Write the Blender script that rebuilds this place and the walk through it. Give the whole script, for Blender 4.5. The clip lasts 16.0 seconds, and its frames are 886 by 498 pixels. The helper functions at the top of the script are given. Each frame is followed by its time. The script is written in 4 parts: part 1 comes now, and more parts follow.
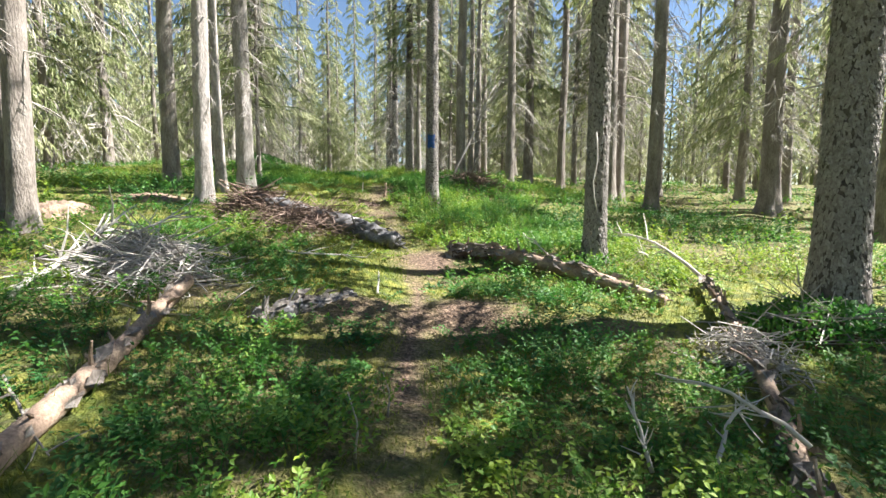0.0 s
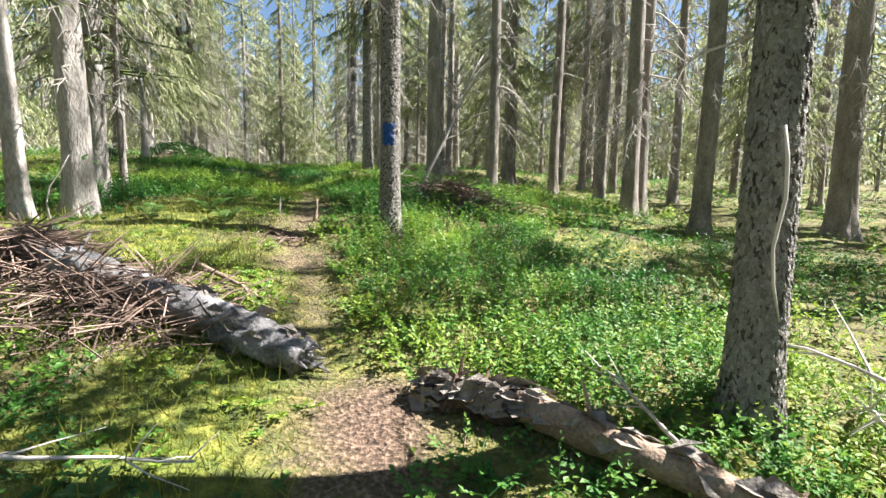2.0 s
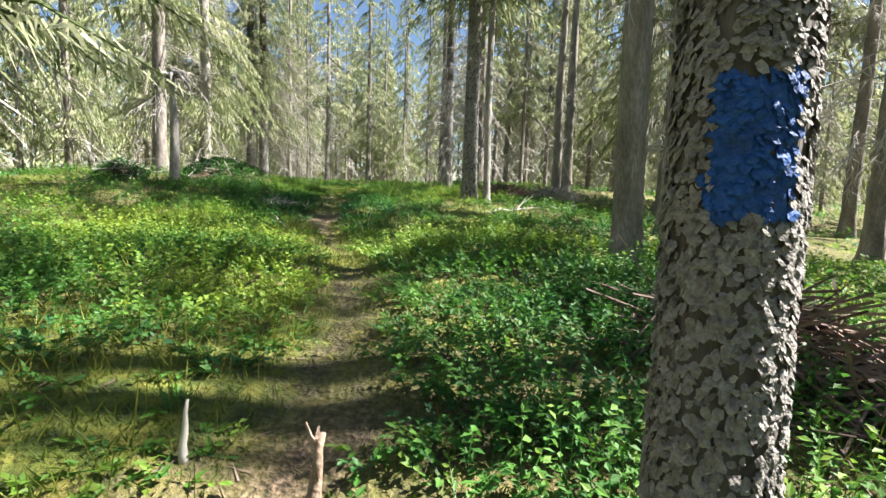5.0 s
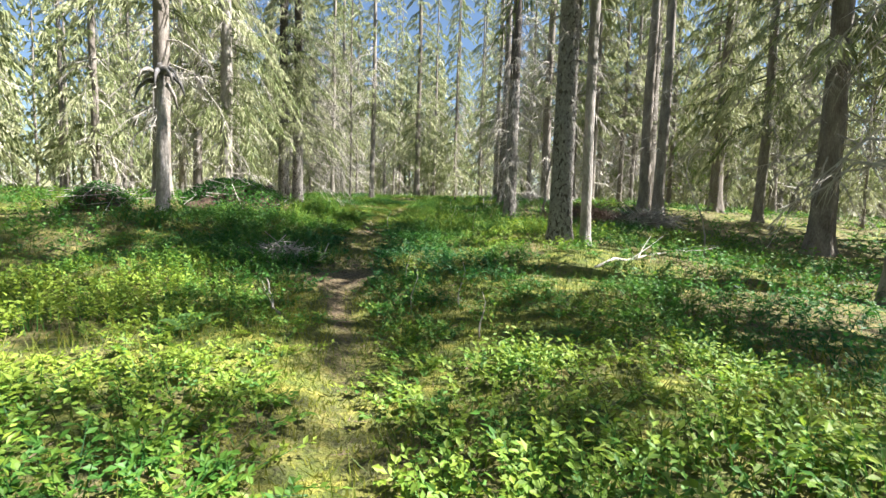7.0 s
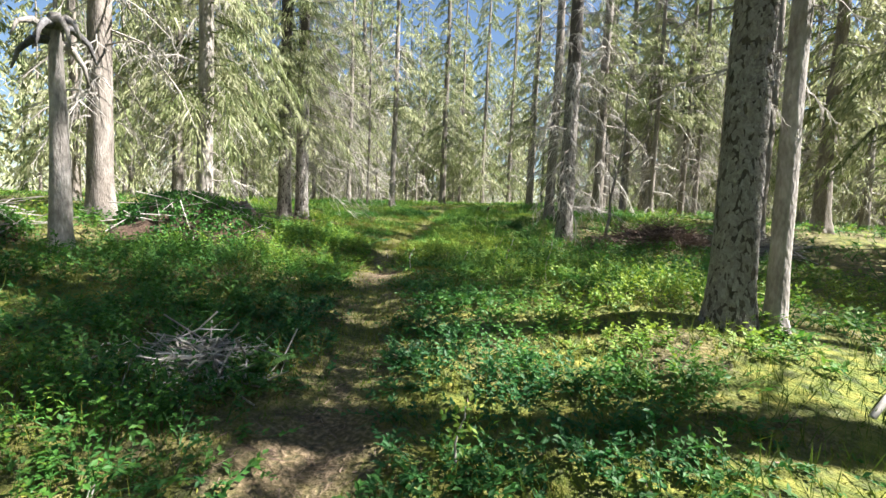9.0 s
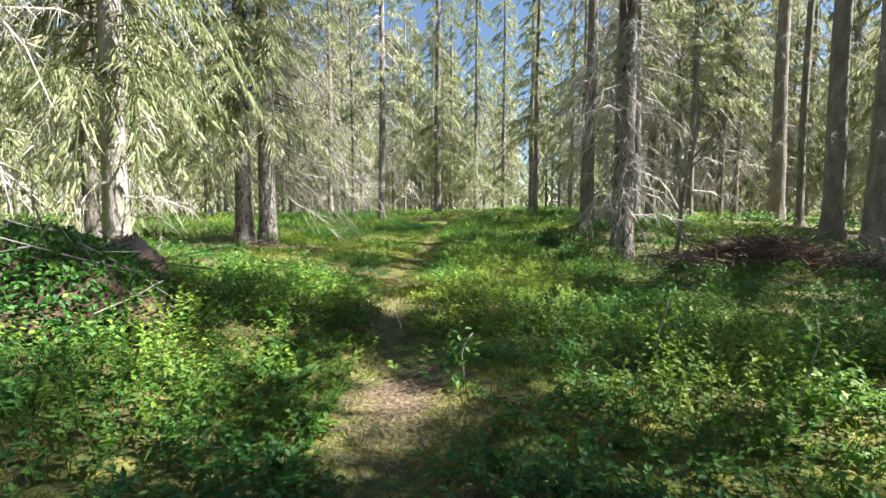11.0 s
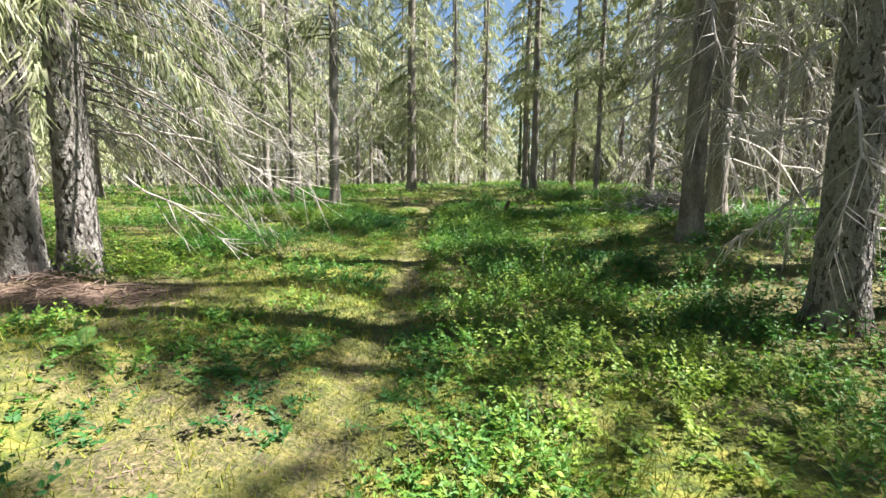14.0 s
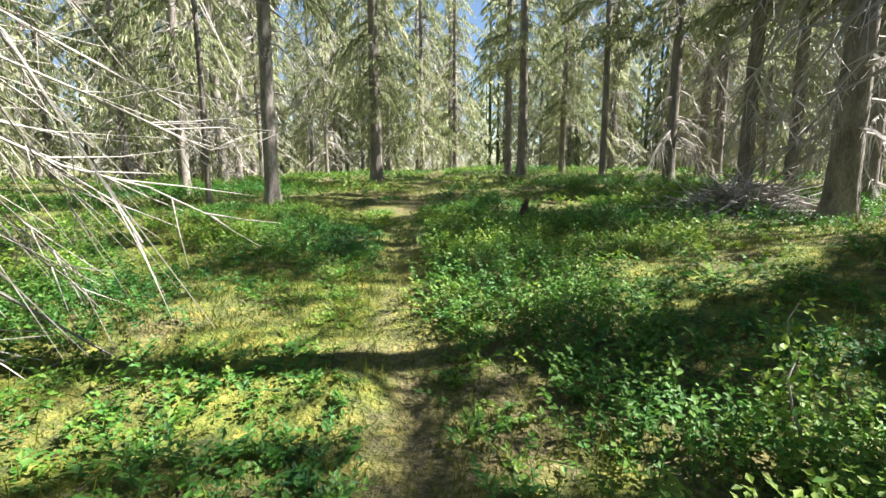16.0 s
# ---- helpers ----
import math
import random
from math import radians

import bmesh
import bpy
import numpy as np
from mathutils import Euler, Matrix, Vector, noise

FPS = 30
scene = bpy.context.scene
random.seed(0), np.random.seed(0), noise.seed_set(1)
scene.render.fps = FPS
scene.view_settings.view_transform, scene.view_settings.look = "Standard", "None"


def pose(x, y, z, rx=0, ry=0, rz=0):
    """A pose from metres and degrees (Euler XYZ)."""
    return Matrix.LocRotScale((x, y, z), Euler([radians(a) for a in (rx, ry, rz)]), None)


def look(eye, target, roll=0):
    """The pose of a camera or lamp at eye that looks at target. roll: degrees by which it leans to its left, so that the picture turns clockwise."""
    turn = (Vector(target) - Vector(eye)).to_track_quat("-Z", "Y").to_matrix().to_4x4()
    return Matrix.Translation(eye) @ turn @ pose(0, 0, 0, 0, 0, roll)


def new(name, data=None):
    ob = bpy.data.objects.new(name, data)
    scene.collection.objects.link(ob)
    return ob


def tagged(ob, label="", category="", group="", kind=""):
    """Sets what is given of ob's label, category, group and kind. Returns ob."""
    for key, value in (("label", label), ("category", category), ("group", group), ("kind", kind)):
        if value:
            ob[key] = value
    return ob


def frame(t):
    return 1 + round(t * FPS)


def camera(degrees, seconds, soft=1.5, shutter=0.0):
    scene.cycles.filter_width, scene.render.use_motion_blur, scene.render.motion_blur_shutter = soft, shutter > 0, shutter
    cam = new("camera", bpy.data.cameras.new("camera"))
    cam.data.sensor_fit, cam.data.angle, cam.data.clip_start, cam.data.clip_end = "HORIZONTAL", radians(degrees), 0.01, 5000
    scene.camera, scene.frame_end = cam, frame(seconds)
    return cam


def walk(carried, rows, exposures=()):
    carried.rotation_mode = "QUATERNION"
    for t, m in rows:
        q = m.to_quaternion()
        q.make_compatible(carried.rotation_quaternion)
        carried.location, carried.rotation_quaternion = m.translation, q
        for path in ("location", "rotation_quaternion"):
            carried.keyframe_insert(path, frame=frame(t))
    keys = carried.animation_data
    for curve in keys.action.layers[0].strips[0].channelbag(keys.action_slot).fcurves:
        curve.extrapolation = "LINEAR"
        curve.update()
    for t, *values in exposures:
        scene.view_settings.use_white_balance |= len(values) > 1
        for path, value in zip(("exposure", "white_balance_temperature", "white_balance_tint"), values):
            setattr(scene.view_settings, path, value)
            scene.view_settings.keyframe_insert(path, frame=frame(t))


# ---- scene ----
cam = camera(84.4, 16.0, 1.5)
METRES, EYE, TILT, LEAN, TURN = 27.0, 1.42, 0.0, 0.0, 0.0
ROWS = [
    (0.0, 0.0, 0.0, 0.0, 0.03, -5.63, -0.35),
    (0.5, 0.0007, 0.0363, 0.0039, -2.08, -6.3, -0.89),
    (1.0, -0.0001, 0.0676, 0.0095, -3.15, -6.65, -0.87),
    (1.5, 0.0002, 0.102, 0.012, -3.58, -6.82, -0.29),
    (2.0, 0.0011, 0.1325, 0.0178, -3.74, -6.83, -0.9),
    (2.5, 0.0013, 0.1626, 0.022, -3.33, -6.92, -1.32),
    (3.0, -0.0008, 0.1931, 0.0251, -2.68, -5.93, -0.94),
    (3.5, -0.0027, 0.2263, 0.0262, -1.15, -5.8, -1.02),
    (4.0, -0.0063, 0.2564, 0.0313, -0.52, -6.36, -1.53),
    (4.5, -0.0135, 0.2861, 0.0356, 2.46, -6.51, -2.45),
    (5.0, -0.0248, 0.3164, 0.0378, 6.43, -5.74, -1.82),
    (7.5, -0.0606, 0.4568, 0.0577, 12.22, -4.86, -1.81),
    (8.0, -0.0691, 0.4847, 0.061, 11.4, -5.84, -2.77),
    (8.5, -0.0793, 0.5131, 0.0643, 14.47, -5.15, -2.63),
    (11.0, -0.1417, 0.649, 0.0726, 12.8, -4.04, -0.19),
    (11.5, -0.1477, 0.6803, 0.075, 10.25, -4.42, 0.13),
    (12.0, -0.1538, 0.7125, 0.0768, 7.4, -5.84, 0.93),
    (12.5, -0.1628, 0.7411, 0.0786, 7.07, -7.65, 1.08),
    (13.0, -0.1711, 0.7719, 0.082, 5.61, -8.57, 0.23),
    (13.5, -0.1812, 0.802, 0.0832, 7.26, -8.67, -0.4),
    (14.0, -0.1933, 0.8324, 0.0845, 9.2, -7.53, -0.49),
    (14.5, -0.2068, 0.8619, 0.0859, 10.55, -5.88, -0.05),
    (15.0, -0.218, 0.8931, 0.0855, 8.98, -5.52, 0.83),
    (15.5, -0.226, 0.925, 0.0863, 7.42, -6.6, 1.05),
    (16.0, -0.2285, 0.9561, 0.0878, 4.52, -9.26, 0.27),
]
walk(cam, [(t, pose(0, 0, EYE, TILT, LEAN, TURN) @ pose(METRES * x, METRES * y, METRES * z, 90 + pitch, roll, yaw)) for t, x, y, z, yaw, pitch, roll in ROWS])

# ---- light ----
SUN_AZ, SUN_EL = radians(11), radians(50)          # the sun stands towards +x, a little ahead
sun_way = Vector((math.cos(SUN_AZ) * math.cos(SUN_EL), math.sin(SUN_AZ) * math.cos(SUN_EL), math.sin(SUN_EL)))
sun = new("sun", bpy.data.lights.new("sun", "SUN"))
sun.data.energy, sun.data.angle, sun.data.color = 5.0, radians(0.53), (1.0, 0.95, 0.89)
sun.matrix_world = look(tuple(sun_way * 60), (0, 0, 0))
world = bpy.data.worlds.new("sky")
scene.world = world
world.use_nodes = True
sky = world.node_tree.nodes.new("ShaderNodeTexSky")
sky.sky_type, sky.sun_disc = "NISHITA", False
sky.sun_elevation, sky.sun_rotation = SUN_EL, radians(90) - SUN_AZ
sky.air_density, sky.dust_density, sky.ozone_density = 1.0, 0.4, 3.0
background = world.node_tree.nodes["Background"]
background.inputs["Strength"].default_value = 0.037
world.node_tree.links.new(sky.outputs[0], background.inputs["Color"])
scene.view_settings.exposure = 2.24

rng = np.random.default_rng(7)


# ---- materials ----
def material(name, colours, scale=6.0, rough=0.8, bump=0.3, detail=6.0, attribute="", spread=0.0, translucent=0.0, stretch=(1, 1, 1), fine=40.0, per_object=0.0):
    """A matte natural surface: a colour ramp over two scales of noise, bump, an optional tint attribute and light shining through."""
    mat = bpy.data.materials.new(name)
    mat.use_nodes = True
    t = mat.node_tree
    nodes, links = t.nodes, t.links
    bsdf = nodes["Principled BSDF"]
    bsdf.inputs["Roughness"].default_value = rough
    coords = nodes.new("ShaderNodeTexCoord")
    mapping = nodes.new("ShaderNodeMapping")
    mapping.inputs["Scale"].default_value = stretch
    links.new(coords.outputs["Object"], mapping.inputs["Vector"])
    big = nodes.new("ShaderNodeTexNoise")
    big.inputs["Scale"].default_value, big.inputs["Detail"].default_value = scale, detail
    small = nodes.new("ShaderNodeTexNoise")
    small.inputs["Scale"].default_value, small.inputs["Detail"].default_value = fine, 4
    for n in (big, small):
        links.new(mapping.outputs[0], n.inputs["Vector"])
    mix = nodes.new("ShaderNodeMath")
    mix.operation = "MULTIPLY_ADD"
    links.new(small.outputs["Fac"], mix.inputs[0])
    mix.inputs[1].default_value = 0.45
    half = nodes.new("ShaderNodeMath")
    half.operation = "MULTIPLY"
    half.inputs[1].default_value = 0.62
    links.new(big.outputs["Fac"], half.inputs[0])
    links.new(half.outputs[0], mix.inputs[2])
    value = mix.outputs[0]
    if attribute:
        read = nodes.new("ShaderNodeAttribute")
        read.attribute_name = attribute
        add = nodes.new("ShaderNodeMath")
        add.operation = "MULTIPLY_ADD"
        links.new(read.outputs["Fac"], add.inputs[0])
        add.inputs[1].default_value = spread
        links.new(value, add.inputs[2])
        value = add.outputs[0]
    if per_object:
        info = nodes.new("ShaderNodeObjectInfo")
        add = nodes.new("ShaderNodeMath")
        add.operation = "MULTIPLY_ADD"
        links.new(info.outputs["Random"], add.inputs[0])
        add.inputs[1].default_value = per_object
        links.new(value, add.inputs[2])
        value = add.outputs[0]
    ramp = nodes.new("ShaderNodeValToRGB")
    links.new(value, ramp.inputs[0])
    low, high = (0.3, 0.78) if not attribute else (0.25, 0.95)
    while len(ramp.color_ramp.elements) < len(colours):
        ramp.color_ramp.elements.new(0.5)
    for i, c in enumerate(colours):
        e = ramp.color_ramp.elements[i]
        e.position, e.color = low + (high - low) * i / (len(colours) - 1), (*c, 1)
    links.new(ramp.outputs[0], bsdf.inputs["Base Color"])
    if bump:
        b = nodes.new("ShaderNodeBump")
        b.inputs["Strength"].default_value, b.inputs["Distance"].default_value = bump, 0.03
        links.new(mix.outputs[0], b.inputs["Height"])
        links.new(b.outputs[0], bsdf.inputs["Normal"])
    if translucent:
        glow = nodes.new("ShaderNodeBsdfTranslucent")
        links.new(ramp.outputs[0], glow.inputs["Color"])
        both = nodes.new("ShaderNodeMixShader")
        both.inputs[0].default_value = translucent
        links.new(bsdf.outputs[0], both.inputs[1])
        links.new(glow.outputs[0], both.inputs[2])
        links.new(both.outputs[0], nodes["Material Output"].inputs["Surface"])
    return mat


BARK = material("spruce_bark", [(0.05, 0.04, 0.034), (0.135, 0.115, 0.1), (0.23, 0.205, 0.182), (0.36, 0.335, 0.31)], 7, 0.9, 0.9, 8, stretch=(1, 1, 0.35), fine=55, per_object=0.08)
UNDER_BARK = material("dark_bark_cracks", [(0.025, 0.02, 0.017), (0.08, 0.068, 0.06), (0.17, 0.15, 0.135)], 9, 0.95, 0.8, 8, stretch=(1, 1, 0.4), fine=50)
SCALES = material("bark_scales", [(0.06, 0.05, 0.044), (0.16, 0.14, 0.127), (0.25, 0.23, 0.215), (0.36, 0.34, 0.32)], 42, 0.9, 1.0, 6, attribute="tint", spread=0.4, fine=130)
PALE_BARK = material("pale_weathered_bark", [(0.1, 0.085, 0.075), (0.29, 0.265, 0.245), (0.5, 0.47, 0.45)], 8, 0.85, 1.0, 8, stretch=(1, 1, 0.4), fine=45)
NEEDLES = material("spruce_needles", [(0.02, 0.04, 0.013), (0.075, 0.118, 0.036), (0.195, 0.235, 0.088), (0.41, 0.42, 0.255)], 1.2, 0.6, 0, attribute="tint", spread=0.5, translucent=0.42, per_object=0.06)
TWIGS = material("dead_twigs_with_lichen", [(0.065, 0.055, 0.05), (0.21, 0.187, 0.17), (0.39, 0.362, 0.335), (0.57, 0.54, 0.505)], 2.0, 0.9, 0, attribute="tint", spread=0.5, translucent=0.25)
RED_TWIGS = material("rusty_dead_twigs", [(0.045, 0.03, 0.024), (0.115, 0.076, 0.058), (0.23, 0.165, 0.135)], 3.0, 0.9, 0, attribute="tint", spread=0.5)
# ramp runs from shaded blue-green to sunlit yellow-green, so light is in the colour
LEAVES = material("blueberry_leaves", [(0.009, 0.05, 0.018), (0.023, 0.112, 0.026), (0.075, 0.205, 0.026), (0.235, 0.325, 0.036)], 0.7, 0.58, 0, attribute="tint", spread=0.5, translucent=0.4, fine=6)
FERN = material("fern_fronds", [(0.03, 0.09, 0.024), (0.07, 0.165, 0.042), (0.12, 0.23, 0.06)], 3, 0.5, 0, attribute="tint", spread=0.4, translucent=0.4)
GRASS = material("forest_grass", [(0.03, 0.072, 0.008), (0.085, 0.14, 0.015), (0.225, 0.24, 0.035)], 0.6, 0.6, 0, attribute="tint", spread=0.5, translucent=0.35, fine=5)
LOG = material("weathered_log_wood", [(0.055, 0.038, 0.028), (0.17, 0.12, 0.088), (0.31, 0.225, 0.165), (0.45, 0.36, 0.28)], 5, 0.85, 0.6, 8, fine=60)
GREY_LOG = material("grey_rotten_wood", [(0.02, 0.018, 0.018), (0.09, 0.085, 0.086), (0.19, 0.188, 0.195), (0.36, 0.355, 0.37)], 6, 0.9, 0.9, 8, fine=40)
EARTH = material("dark_earth", [(0.022, 0.015, 0.01), (0.07, 0.043, 0.028), (0.15, 0.095, 0.065)], 6, 0.95, 1.0, 8, fine=50)
PAINT = material("worn_blue_paint", [(0.004, 0.032, 0.13), (0.008, 0.068, 0.27), (0.022, 0.115, 0.4)], 12, 0.7, 0.8, 6, fine=60)


def ground_material():
    mat = bpy.data.materials.new("moss_and_needle_litter")
    mat.use_nodes = True
    nodes, links = mat.node_tree.nodes, mat.node_tree.links
    bsdf = nodes["Principled BSDF"]
    bsdf.inputs["Roughness"].default_value = 0.95
    coords = nodes.new("ShaderNodeTexCoord")

    def noise_ramp(scale, colours, low, high, detail=8):
        n = nodes.new("ShaderNodeTexNoise")
        n.inputs["Scale"].default_value, n.inputs["Detail"].default_value = scale, detail
        links.new(coords.outputs["Object"], n.inputs["Vector"])
        r = nodes.new("ShaderNodeValToRGB")
        links.new(n.outputs["Fac"], r.inputs[0])
        while len(r.color_ramp.elements) < len(colours):
            r.color_ramp.elements.new(0.5)
        for i, c in enumerate(colours):
            e = r.color_ramp.elements[i]
            e.position, e.color = low + (high - low) * i / (len(colours) - 1), (*c, 1)
        return n, r

    moss_noise, moss = noise_ramp(9, [(0.028, 0.042, 0.006), (0.08, 0.108, 0.012), (0.155, 0.166, 0.023), (0.32, 0.28, 0.06)], 0.3, 0.75)
    litter_noise, litter = noise_ramp(38, [(0.022, 0.015, 0.011), (0.11, 0.07, 0.047), (0.3, 0.21, 0.15)], 0.3, 0.72)
    patch_noise, patch = noise_ramp(0.9, [(0, 0, 0), (1, 1, 1)], 0.5, 0.66, 10)
    read = nodes.new("ShaderNodeAttribute")
    read.attribute_name = "bare"
    most = nodes.new("ShaderNodeMath")
    most.operation = "MAXIMUM"
    links.new(read.outputs["Fac"], most.inputs[0])
    part_of = nodes.new("ShaderNodeMath")
    part_of.operation = "MULTIPLY"
    part_of.inputs[1].default_value = 0.6
    links.new(patch.outputs[0], part_of.inputs[0])
    links.new(part_of.outputs[0], most.inputs[1])
    mix = nodes.new("ShaderNodeMix")
    mix.data_type = "RGBA"
    links.new(most.outputs[0], mix.inputs["Factor"])
    links.new(moss.outputs[0], mix.inputs[6])
    links.new(litter.outputs[0], mix.inputs[7])
    links.new(mix.outputs[2], bsdf.inputs["Base Color"])
    b = nodes.new("ShaderNodeBump")
    b.inputs["Strength"].default_value, b.inputs["Distance"].default_value = 1.0, 0.04
    links.new(litter_noise.outputs["Fac"], b.inputs["Height"])
    links.new(b.outputs[0], bsdf.inputs["Normal"])
    return mat


MOSS = ground_material()


# ---- mesh helpers ----
class Geo:
    """Triangles gathered in arrays, with one tint value a vertex."""

    def __init__(self):
        self.v, self.f, self.t, self.n = [], [], [], 0

    def add(self, verts, faces, tint=0.5):
        verts = np.asarray(verts, float).reshape(-1, 3)
        self.v.append(verts)
        self.f.append(np.asarray(faces, int).reshape(-1, 3) + self.n)
        self.t.append(np.broadcast_to(np.asarray(tint, float), (len(verts),)))
        self.n += len(verts)

    def tube(self, pts, radii, sides=3, tint=0.5, rough=0.0, close=True):
        pts = np.asarray(pts, float)
        k = len(pts)
        way = np.gradient(pts, axis=0)
        way /= np.linalg.norm(way, axis=1)[:, None] + 1e-9
        ref = np.array([0, 0, 1.0]) if abs(way[0, 2]) < 0.8 else np.array([1.0, 0, 0])
        a = np.cross(way, ref)
        a /= np.linalg.norm(a, axis=1)[:, None] + 1e-9
        b = np.cross(way, a)
        ang = np.arange(sides) * 2 * math.pi / sides
        rad = np.asarray(radii, float)[:, None] * (1 + rough * rng.normal(size=(k, sides)))
        ring = pts[:, None] + rad[..., None] * (np.cos(ang)[None, :, None] * a[:, None] + np.sin(ang)[None, :, None] * b[:, None])
        i, j = np.meshgrid(np.arange(k - 1), np.arange(sides), indexing="ij")
        p, q = i * sides + j, i * sides + (j + 1) % sides
        faces = np.concatenate([np.stack([p, p + sides, q], -1).reshape(-1, 3), np.stack([q, p + sides, q + sides], -1).reshape(-1, 3)])
        verts = ring.reshape(-1, 3)
        if close and sides > 4:
            verts = np.concatenate([verts, pts[:1], pts[-1:]])
            j = np.arange(sides)
            faces = np.concatenate([faces, np.stack([j, (j + 1) % sides, np.full(sides, k * sides)], -1),
                                    np.stack([(k - 1) * sides + (j + 1) % sides, (k - 1) * sides + j, np.full(sides, k * sides + 1)], -1)])
        self.add(verts, faces, tint)

    def strands(self, root, tip, width, tint):
        """One slender triangle for each root and tip."""
        root, tip = np.asarray(root), np.asarray(tip)
        n = len(root)
        side = np.cross(tip - root, rng.normal(size=(n, 3)))
        side *= (np.asarray(width) * 0.5 * np.ones(n) / (np.linalg.norm(side, axis=1) + 1e-9))[:, None]
        verts = np.stack([root - side, root + side, tip], 1).reshape(-1, 3)
        self.add(verts, np.arange(3 * n).reshape(-1, 3), np.repeat(np.broadcast_to(tint, (n,)), 3))

    def blades(self, root, way, normal, length, width, tint, fold=0.15):
        """Leaf-shaped rhombs, folded a little along the midrib."""
        n = len(root)
        way = way / (np.linalg.norm(way, axis=1)[:, None] + 1e-9)
        side = np.cross(way, normal)
        side /= np.linalg.norm(side, axis=1)[:, None] + 1e-9
        up = np.cross(side, way)
        length, width = (np.broadcast_to(q, (n,))[:, None] for q in (length, width))
        mid = root + way * length * 0.45 + up * width * fold
        verts = np.stack([root, mid + side * width / 2, root + way * length, mid - side * width / 2], 1).reshape(-1, 3)
        k = np.arange(n)[:, None] * 4
        faces = np.concatenate([k + [0, 1, 2], k + [0, 2, 3]])
        self.add(verts, faces, np.repeat(np.broadcast_to(tint, (n,)), 4))

    def mesh(self, name, mat, smooth=False):
        v, f, t = np.concatenate(self.v), np.concatenate(self.f), np.concatenate(self.t)
        me = bpy.data.meshes.new(name)
        me.vertices.add(len(v))
        me.vertices.foreach_set("co", v.astype(np.float32).ravel())
        me.loops.add(3 * len(f))
        me.loops.foreach_set("vertex_index", f.astype(np.int32).ravel())
        me.polygons.add(len(f))
        me.polygons.foreach_set("loop_start", np.arange(0, 3 * len(f), 3, dtype=np.int32))
        me.update(calc_edges=True)
        me.attributes.new("tint", "FLOAT", "POINT").data.foreach_set("value", t.astype(np.float32))
        me.polygons.foreach_set("use_smooth", np.full(len(f), smooth))
        me.materials.append(mat)
        return me


def part(name, me, parent, label="", kind=""):
    ob = new(name, me)
    ob.parent = parent
    return tagged(ob, label, kind=kind)


def thing(name, at, label, category, group="", turn=0.0, size=1.0, kind=""):
    ob = new(name)
    ob.location, ob.rotation_euler, ob.scale = at, (0, 0, turn), (size, size, size)
    ob.empty_display_size = 0.2
    return tagged(ob, label, category, group, kind)


# ---- the lie of the land ----
HILLS = [(0.5, 12.5, 2.2, 0.474), (-4, 10.5, 2.5, 0.32), (5, 13, 3.5, 0.02), (-1.1, 18.9, 1.8, 0.442), (-5.5, 25.5, 3, -0.217), (-8.5, 20, 3, 0.5), (2, 30.5, 3, 0.294), (0, 1.5, 3, -0.305), (-2.9, 29.6, 1.2, 0.3)]
TRAIL_Y = [-60, -2, 2, 3.7, 6.3, 8.3, 9.9, 11, 12.5, 16.3, 17.8, 20.8, 23.3, 25.5, 27.6, 29.5, 34, 60]
TRAIL_X = [0, 0, -0.23, -0.19, -0.36, -1.07, -1.34, -1.46, -1.87, -3.5, -3.9, -4.9, -5.85, -6.3, -6.46, -6.9, -7.4, -9]


def trail_x(y):
    return np.interp(y, TRAIL_Y, TRAIL_X)


def ripple(x, y, scale, seed):
    """Smooth waves of many directions, about -1 to 1."""
    r = np.random.default_rng(seed)
    total = 0
    for k in range(7):
        a, f, p = r.uniform(0, 6.28), scale * r.uniform(0.6, 1.9), r.uniform(0, 6.28)
        total = total + np.sin(f * (x * math.cos(a) + y * math.sin(a)) + p + 1.3 * np.sin(0.7 * f * (y * math.cos(a) - x * math.sin(a)) + 2 * p))
    return total / 3.2


def slope(x, y):
    x, y = np.clip(np.asarray(x, float), -18, 14), np.clip(np.asarray(y, float), -5, 52)
    u, v = x / 10, (y - 20) / 20
    z = 2.054 - 0.305 * u + 1.667 * v + 0.03 * u * u + 0.241 * u * v - 0.316 * v * v - 0.075 * u * v * v - 0.123 * v**3 - 0.149 * u * u * v - 0.005 * u**3 + 0.051 * v**4
    for a, b, s, h in HILLS:
        z = z + h * np.exp(-((x - a) ** 2 + (y - b) ** 2) / (2 * s * s))
    return z


